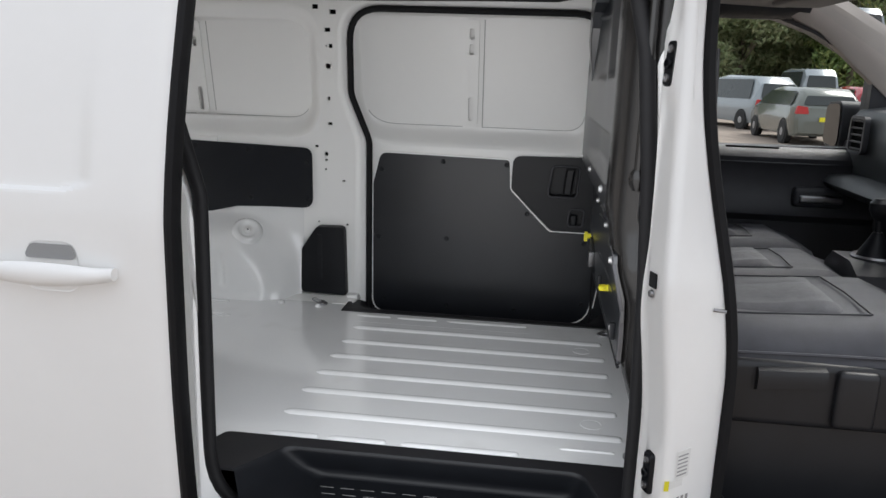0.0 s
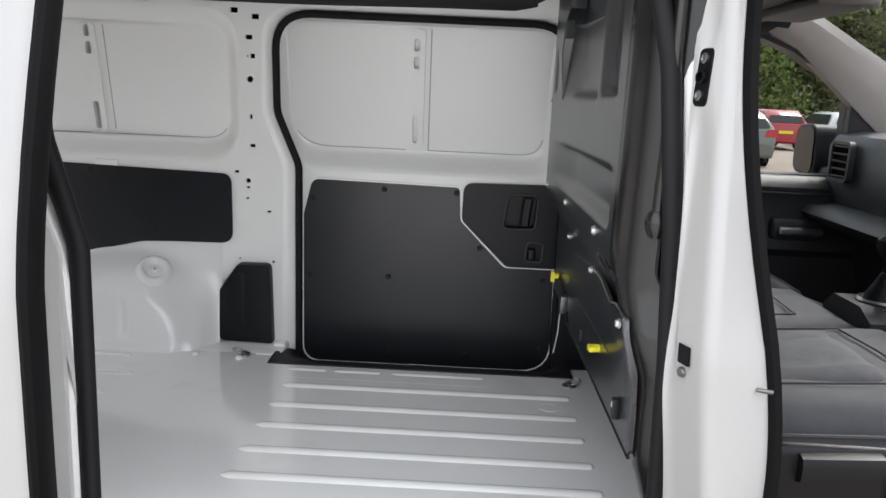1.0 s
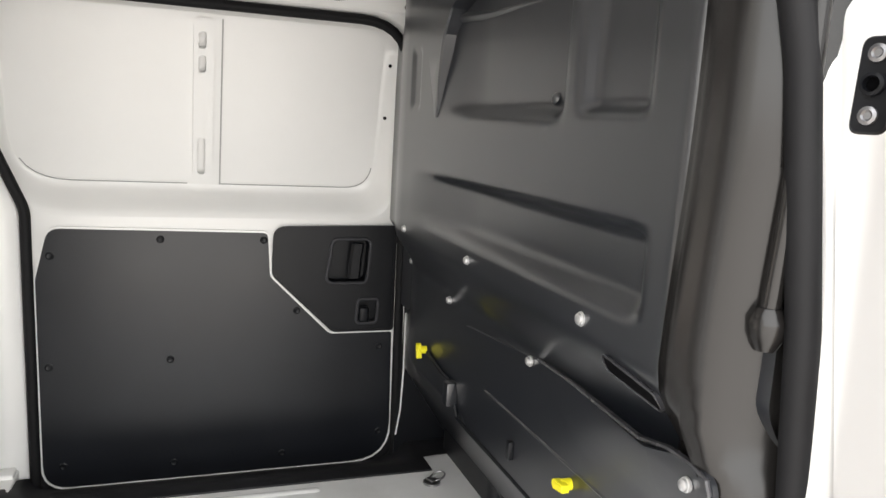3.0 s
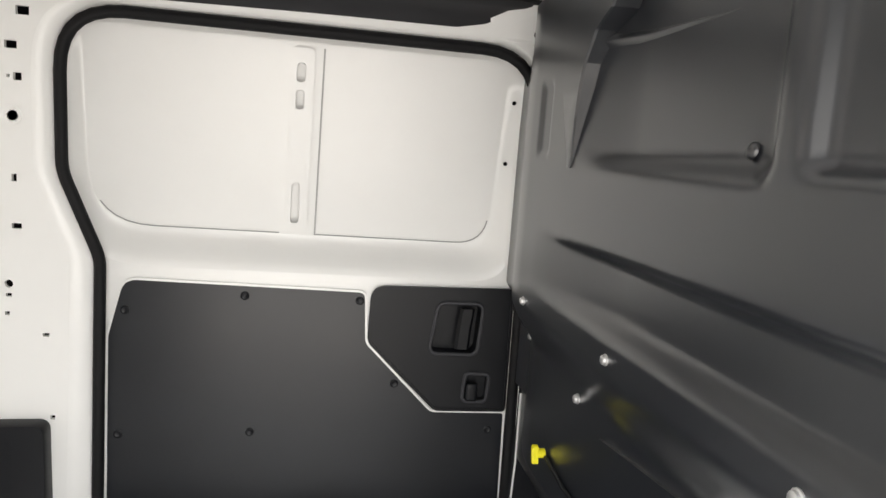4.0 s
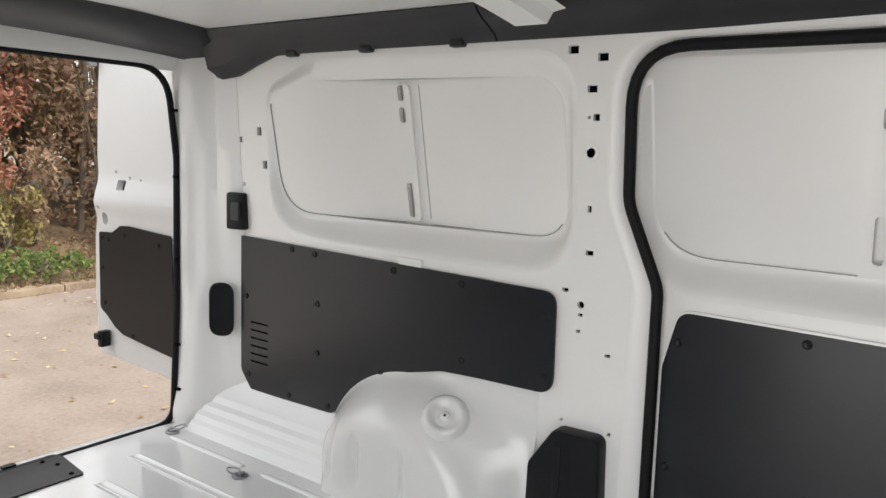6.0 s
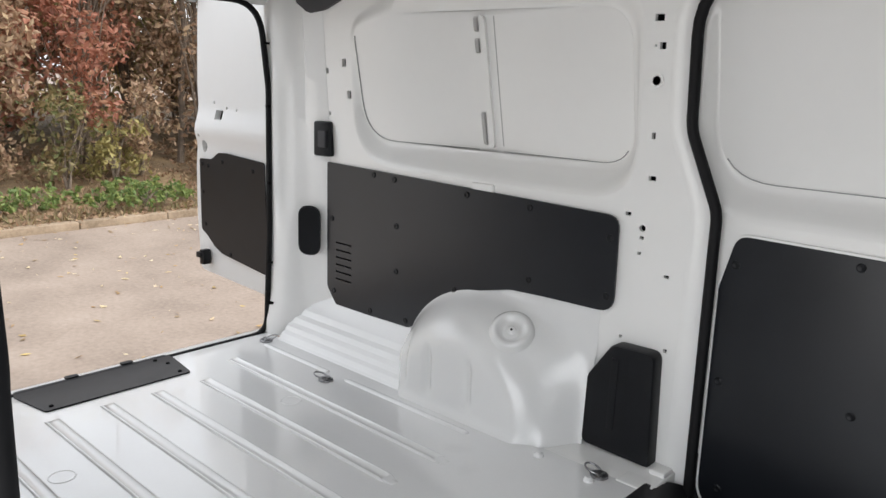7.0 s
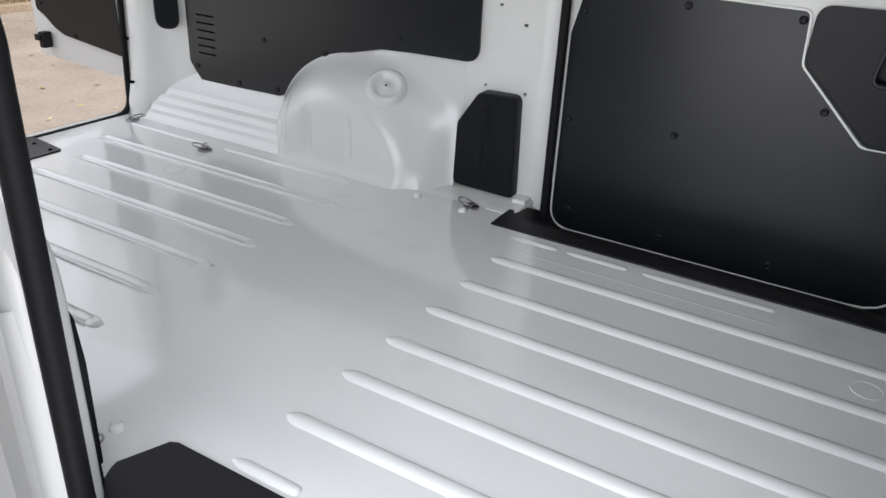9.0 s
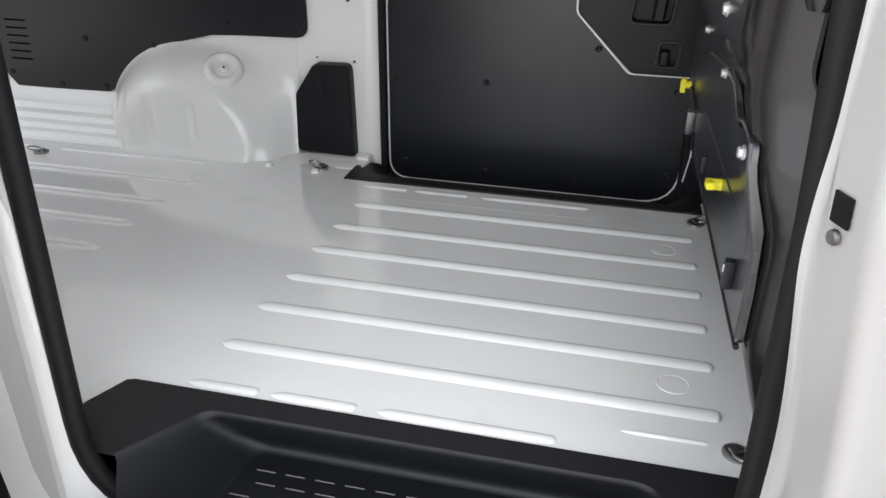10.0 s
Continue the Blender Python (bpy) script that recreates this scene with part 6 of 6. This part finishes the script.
def cloud(r, n, centre, radii, lumps):
    """Points on the shells of many small clumps inside an ellipsoid."""
    c = r.normal(size=(lumps, 3))
    c = c / np.linalg.norm(c, axis=1, keepdims=True) * (r.uniform(0.15, 1, (lumps, 1)) ** 0.5) * radii + centre
    pick = r.integers(0, lumps, n)
    off = r.normal(size=(n, 3))
    off = off / np.linalg.norm(off, axis=1, keepdims=True) * (r.uniform(0.2, 1, (n, 1)) ** 0.6) * (np.min(radii) * r.uniform(0.25, 0.45, lumps)[pick])[:, None]
    return c[pick] + off


def shrub(x, y, z, h, w, leafm, n, seed, label, size=0.045, stems=6):
    r = np.random.default_rng(seed)
    e = thing("shrub", label, "shrub", "shrubs in the hedge", (x, y, z))
    for i in range(stems):
        a, k = r.uniform(0, 2 * math.pi), r.uniform(0.3, 1)
        tip = (math.cos(a) * w * 0.55 * k, math.sin(a) * w * 0.55 * k, h * r.uniform(0.7, 1.0))
        pts = [(tip[0] * t ** 1.5 + r.normal() * 0.03, tip[1] * t ** 1.5 + r.normal() * 0.03, tip[2] * t - 0.05) for t in (0, 0.2, 0.4, 0.6, 0.8, 1)]
        bm = bmesh.new()
        base = r.uniform(0.006, 0.026)
        loops = [[(p[0] + base * (1.05 - 0.85 * j / 5) * math.cos(b), p[1] + base * (1.05 - 0.85 * j / 5) * math.sin(b), p[2]) for b in [2 * math.pi * q / 6 for q in range(6)]] for j, p in enumerate(pts)]
        part("stem", loft(loops, bm, True, True, True), BARK, e)
    pts = cloud(r, n, np.array([0, 0, h * 0.55]), np.array([w * 0.6, w * 0.6, h * 0.5]), 26)
    pts = pts[pts[:, 2] > 0.03]
    ob = new("foliage", leaves(pts, size, seed))
    ob.data.materials.append(leafm)
    ob.parent = e
    return e


rs = random.Random(11)
for i in range(30):
    y = -5.2 + 0.55 * i + rs.uniform(-0.2, 0.2)
    row = i % 3
    x = KX - 2.1 - 0.7 * row + rs.uniform(-0.2, 0.2)
    k = rs.random()
    red = 1.6 < y < 2.9 and row != 1
    m, lab = (REDL, "red-leaved autumn shrub in the hedge") if red else (BROWNL, "brown-leaved autumn shrub in the hedge") if k < 0.72 or y > 2.5 else (OLIVEL, "olive and yellow autumn shrub in the hedge")
    if y < 1.5 and k > 0.45:
        m, lab = OLIVEL, "olive and yellow autumn shrub in the hedge"
    shrub(x, y, 0.2 + 0.1 * row, 3.4 + 0.9 * row * rs.uniform(0.6, 1.2), 1.5, m, 3600, i, lab, 0.05, 16)
for i in range(16):
    y = -4 + 0.7 * i + rs.uniform(-0.2, 0.2)
    shrub(KX - 1.55 + rs.uniform(-0.25, 0.2), y, 0.15, 1.25 * rs.uniform(0.6, 1.2), 0.8, (BROWNL, STRAWL, OLIVEL, BROWNL)[i % 4], 750, 100 + i, "low dry undergrowth at the hedge foot", 0.04, 5)
for i, (y, dx) in enumerate(((1.3, -0.45), (2.45, -0.5), (2.85, -0.4), (3.2, -0.5), (0.4, -0.6), (4.1, -0.5), (1.9, -0.75), (-0.8, -0.5), (5.0, -0.6), (1.0, -0.9), (3.0, -0.9))):
    shrub(KX + dx, y, 0.1, rs.uniform(0.16, 0.26), 0.6, GREENL, 330, 200 + i, "low green weeds beside the kerb", 0.035, 3)
# tall dead-looking trunks in the hedge
for i, (x, y) in enumerate(((KX - 1.9, 1.25), (KX - 2.3, 1.75), (KX - 2.0, 1.95), (KX - 2.4, 3.1), (KX - 2.6, 0.3), (KX - 2.2, 4.3))):
    r = random.Random(50 + i)
    e = thing("sapling", "slim grey sapling trunk in the hedge", "tree", "saplings", (x, y, 0.2))
    pts, px, py_ = [], 0, 0
    for j in range(9):
        pts.append((px, py_, 0.62 * j))
        px, py_ = px + r.uniform(-0.08, 0.08), py_ + r.uniform(-0.10, 0.10)
    part("trunk", loft([[(p[0] + (0.05 - 0.004 * j) * math.cos(b), p[1] + (0.05 - 0.004 * j) * math.sin(b), p[2]) for b in [2 * math.pi * q / 8 for q in range(8)]] for j, p in enumerate(pts)], None, True, True, True), BARK, e)
    for j in range(5):
        p = pts[2 + j]
        a = r.uniform(0, 6.28)
        part("limb", tube([p, (p[0] + 0.25 * math.cos(a), p[1] + 0.25 * math.sin(a), p[2] + 0.3), (p[0] + 0.5 * math.cos(a), p[1] + 0.5 * math.sin(a), p[2] + 0.75)], 0.014, 6), BARK, e)
for i in range(16):
    y = -6 + 1.05 * i + rs.uniform(-0.3, 0.3)
    shrub(KX - 4.9 + rs.uniform(-0.4, 0.4), y, 0.5, 4.6 + rs.uniform(-0.4, 1.0), 2.6, (DARKL, BROWNL, OLIVEL, BROWNL)[i % 4], 3600, 400 + i, "tall dense shrub at the back of the hedge", 0.085, 5)
# leaf litter on the bank
rl = np.random.default_rng(21)
n = 9000
lx = KX - 0.02 - 3.2 * rl.random(n) ** 1.2
lz = 0.075 + np.interp(KX - lx, [0, 0.6, 1.2, 2.2, 4], [-0.02, 0.06, 0.12, 0.27, 0.55])
ln = leaves(np.stack([lx, rl.uniform(-5, 8, n), lz], 1), 0.04, 78)
tagged(new("leaf_litter", ln), "brown leaf litter covering the earth bank", "leaves", kind="stuff")
ln.materials.append(BROWNL)
# grass tufts and fallen leaves
r = np.random.default_rng(9)
n = 5000
base = np.stack([KX - 0.15 - 1.5 * r.random(n) ** 1.3, r.uniform(-5, 8, n), np.full(n, 0.06)], 1)
tip = base + np.stack([r.normal(0, 0.05, n), r.normal(0, 0.05, n), r.uniform(0.04, 0.14, n)], 1)
wv = np.stack([r.normal(0, 0.006, n), r.normal(0, 0.006, n), np.zeros(n)], 1)
me = bpy.data.meshes.new("mesh")
me.from_pydata(np.stack([base - wv, base + wv, tip], 1).reshape(-1, 3).tolist(), [], [(3 * i, 3 * i + 1, 3 * i + 2) for i in range(n)])
tagged(new("grass", me), "dry and green grass on the verge", "grass", kind="stuff")
me.materials.append(STRAWL)
n = 1500
pts = np.stack([r.uniform(KX, -2.4, n), r.uniform(-2, 6, n), np.full(n, 0.006)], 1)
keep = r.random(n) < 0.40 + 0.60 * np.exp((KX - pts[:, 0]) / 0.7)
lm = leaves(pts[keep], 0.030, 77)
for v in lm.vertices:
    v.co.z = 0.004 + 0.35 * abs(v.co.z)
ll = tagged(new("fallen_leaves", lm), "scattered fallen leaves on the asphalt", "leaves", kind="stuff")
ll.data.materials.append(PALEL)


# ---- parked cars, trees and a building beyond the cab ----
CARGLASS = mat("dark_car_glass", (0.03, 0.035, 0.035), 0.08, vary=0.05)
REDLAMP = mat("red_lamp_lens", (0.45, 0.02, 0.02), 0.2)


def paint(name, c):
    return mat(name, c, 0.25, coat=0.8, vary=0.03, scale=3, metal=0.2)


def car(x, y, turn, body_m, tall, length, label):
    """A parked car, tail at its -x end."""
    e = thing("car", label, "car", "parked cars", (x, y, 0))
    e.rotation_euler = (0, 0, radians(turn))
    h, w, L = tall, 0.88, length / 2
    def section(xx, zb, belt, zt, wb, wt):
        return [(xx, s * ww, z) for s, ww, z in ((-1, wb * 0.95, zb), (-1, wb, zb + 0.2), (-1, wb, belt), (-1, wt, zt - 0.06), (-1, wt * 0.85, zt), (1, wt * 0.85, zt), (1, wt, zt - 0.06), (1, wb, belt), (1, wb, zb + 0.2), (1, wb * 0.95, zb))]
    secs = [section(-L, 0.35, 0.75, 0.95, w * 0.86, w * 0.78), section(-L + 0.06, 0.25, 0.95, 1.02, w * 0.95, w * 0.85), section(-L + 0.18, 0.24, 0.96, h * 0.86, w, w * 0.74), section(-L + 0.5, 0.24, 0.96, h * 0.985, w, w * 0.72),
            section(0, 0.24, 0.94, h, w, w * 0.74), section(L * 0.30, 0.24, 0.92, h * 0.96, w, w * 0.72), section(L * 0.62, 0.24, 0.90, 0.98, w, w * 0.86), section(L - 0.2, 0.28, 0.72, 0.82, w * 0.95, w * 0.8), section(L, 0.35, 0.6, 0.68, w * 0.8, w * 0.7)]
    body = part("car_body", loft(secs, None, True, True, True), body_m, e, angle=30)
    rw = [(-w * 0.76, 1.03), (w * 0.76, 1.03), (w * 0.63, h * 0.86), (-w * 0.63, h * 0.86)]
    part("rear_window", sheet(fillet(rw, 0.05), lambda u, v, d: (-L + 0.045 + 0.12 * (v - 1.02) / (h * 0.86 - 1.02) - d, u, v), 0.01), CARGLASS, body, "dark rear window")
    for s in (-1, 1):
        sw = fillet([(-L + 0.35, 1.0), (L * 0.50, 0.98), (L * 0.26, h * 0.92), (-L + 0.55, h * 0.93)], 0.05)
        part("side_window", sheet(sw, lambda u, v, d: (u, s * (w * 1.012 - (w * 0.26) * (v - 0.95) / (h - 0.06 - 0.95) + d), v), 0.01), CARGLASS, body, "dark side window")
        # arches are not cut out: black discs paint the shaded gap round each tyre
        part("arch_gap_shade", lathe([(0.36, 0.0), (0.36, 0.004), (0.30, 0.005)], (-L + 0.75, s * (w - 0.002), 0.31), (0, s, 0), 20), TYRE, body)
        part("arch_gap_shade", lathe([(0.36, 0.0), (0.36, 0.004), (0.30, 0.005)], (L - 0.85, s * (w - 0.03), 0.31), (0, s, 0), 20), TYRE, body)
        lamp = fillet([(s * w * 0.60, 0.80), (s * w * 0.98, 0.80), (s * w * 0.93, 1.00), (s * w * 0.66, 0.98)], 0.03)
        part("tail_lamp", loft([[(-L + 0.05, u, v) for u, v in lamp], [(-L - 0.012 + 0.03 * (v - 0.8), u * 0.985, v) for u, v in lamp]], None, True, True, True), REDLAMP, body, "red tail lamp")
        for wx in (-L + 0.75, L - 0.85):
            wh = new("wheel")
            wh.parent = e
            wh.location = (wx, s * (w - 0.075), 0.31)
            part("tyre", lathe([(0.2, -0.1), (0.29, -0.1), (0.31, -0.07), (0.31, 0.07), (0.29, 0.1), (0.2, 0.1)], (0, 0, 0), (0, 1, 0), 22), TYRE, wh)
            part("rim", lathe([(0.2, 0.092), (0.05, 0.105), (0.02, 0.105)], (0, 0, 0), (0, s, 0), 14), STEEL, wh)
    part("bumper", loft([[(-L - 0.04 + 0.04 * (yy / w) ** 2 * 2, yy, z) for z in (0.32, 0.42, 0.56, 0.62)] for yy in [-w * 0.9 + w * 0.18 * i for i in range(11)]], None, False), body_m, body)
    part("number_plate_bar", box(-L - 0.05, -0.26, 0.62, -L - 0.03, 0.26, 0.73), YELLOW, body, "plain yellow plate")
    return e


SILVER, GREYC, REDC, WHITEC = paint("silver_green_paint", (0.12, 0.13, 0.115)), paint("silver_paint", (0.27, 0.30, 0.32)), paint("red_paint", (0.35, 0.02, 0.03)), paint("white_paint", (0.6, 0.6, 0.6))
car(7.42, 20.1, 91, SILVER, 1.46, 4.1, "silver-green hatchback parked among other cars")
car(7.2, 25.8, 108, GREYC, 1.75, 4.4, "silver people carrier parked in a row")
car(12.2, 35.5, 92, GREYC, 2.2, 4.9, "pale silver van parked in a row")
car(12.3, 29.0, 88, REDC, 1.5, 4.1, "red hatchback parked in a row")
car(15.6, 30.5, 86, WHITEC, 1.5, 4.2, "white car parked in a row")
car(29.2, 33.4, 140, WHITEC, 1.5, 4.3, "white car parked before the showroom")
car(30.0, 29.5, 140, WHITEC, 1.9, 4.9, "white van parked before the showroom")


def tree(x, y, h, w, leafm, seed, label, n=14000):
    r = np.random.default_rng(seed)
    e = thing("tree", label, "tree", "trees beyond the car park", (x, y, 0))
    part("trunk", loft([[(0.22 * k * math.cos(b), 0.22 * k * math.sin(b), z) for b in [2 * math.pi * q / 10 for q in range(10)]] for z, k in ((-0.1, 1.3), (0.4, 1.0), (h * 0.3, 0.8), (h * 0.6, 0.45))], None, True, True, True), BARK, e)
    for j in range(6):
        a = r.uniform(0, 6.28)
        z0 = h * r.uniform(0.25, 0.45)
        part("limb", tube([(0, 0, z0), (w * 0.2 * math.cos(a), w * 0.2 * math.sin(a), z0 + h * 0.15), (w * 0.4 * math.cos(a), w * 0.4 * math.sin(a), z0 + h * 0.35)], 0.07, 6), BARK, e)
    pts = cloud(r, n, np.array([0, 0, h * 0.52]), np.array([w * 0.5, w * 0.5, h * 0.48]), 60)
    pts = pts[pts[:, 2] > 0.4]
    ob = new("crown", leaves(pts, 0.17, seed))
    ob.data.materials.append(leafm)
    ob.parent = e


# far rows mostly take the paled leaves, which paint the haze
for i in range(8):
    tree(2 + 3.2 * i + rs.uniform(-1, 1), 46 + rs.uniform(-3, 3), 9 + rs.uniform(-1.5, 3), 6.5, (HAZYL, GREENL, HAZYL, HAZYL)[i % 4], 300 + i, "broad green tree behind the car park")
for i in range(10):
    tree(0 + 2.9 * i + rs.uniform(-1, 1), 53 + rs.uniform(-2, 2), 10 + rs.uniform(-1, 2), 7.5, HAZYL, 340 + i, "green tree in the back row, leaves paled for haze", 14000)
for i, (x, y) in enumerate(((36, 58), (42, 55), (47, 50), (52, 45))):
    tree(x, y, 11 + rs.uniform(-1, 1.5), 7.5, (OLIVEL, BROWNL)[i % 2], 380 + i, "golden brown autumn tree behind the showroom", 9000)
for i, (x, y) in enumerate(((15.6, 43), (16.5, 43.5))):
    e = thing("lamp_post", "tall pale car park lamp post", "lamp post", "car park lamp posts", (x, y, 0))
    part("post", lathe([(0.075, 0), (0.065, 3), (0.04, 7.0)], (0, 0, 0), (0, 0, 1), 10), STEEL, e)
    part("lamp_head", box(-0.5, -0.12, 6.95, 0.5, 0.12, 7.08, 0.03), STEEL, e)

# showroom with a green fascia
WALLG, GREENF, TEALF = mat("pale_grey_cladding", (0.5, 0.5, 0.5), 0.6), mat("lime_green_fascia", (0.33, 0.62, 0.02), 0.5), mat("teal_fascia", (0.25, 0.55, 0.5), 0.5)
sh = thing("showroom", "low grey showroom with glazed front and lime green fascia", "building", at=(33, 40, 0))
sh.rotation_euler = (0, 0, radians(-42))
part("wall", box(-11, 0, 0, 14, 10, 5.4, 0.05), WALLG, sh)
part("roof_band", box(-11.2, -0.5, 5.35, 14.2, 10.2, 5.95, 0.05), WALLG, sh)
part("green_fascia", box(-6, -0.8, 3.85, 3.4, -0.05, 4.86, 0.03), GREENF, sh, "lime green sign band")
part("sign_square", box(0.9, -0.84, 4.1, 1.5, -0.8, 4.62), LABELW, sh, "plain white sign square")
part("teal_fascia", box(3.44, -0.8, 3.85, 13.0, -0.05, 4.86, 0.03), TEALF, sh, "teal sign band")
for i in range(12):
    x = -9.5 + 1.75 * i
    part("window_pane", box(x, -0.06, 0.2, x + 1.65, -0.02, 3.75), CARGLASS, sh)
    part("mullion", box(x + 1.65, -0.12, 0, x + 1.75, 0.0, 3.85), WALLG, sh)
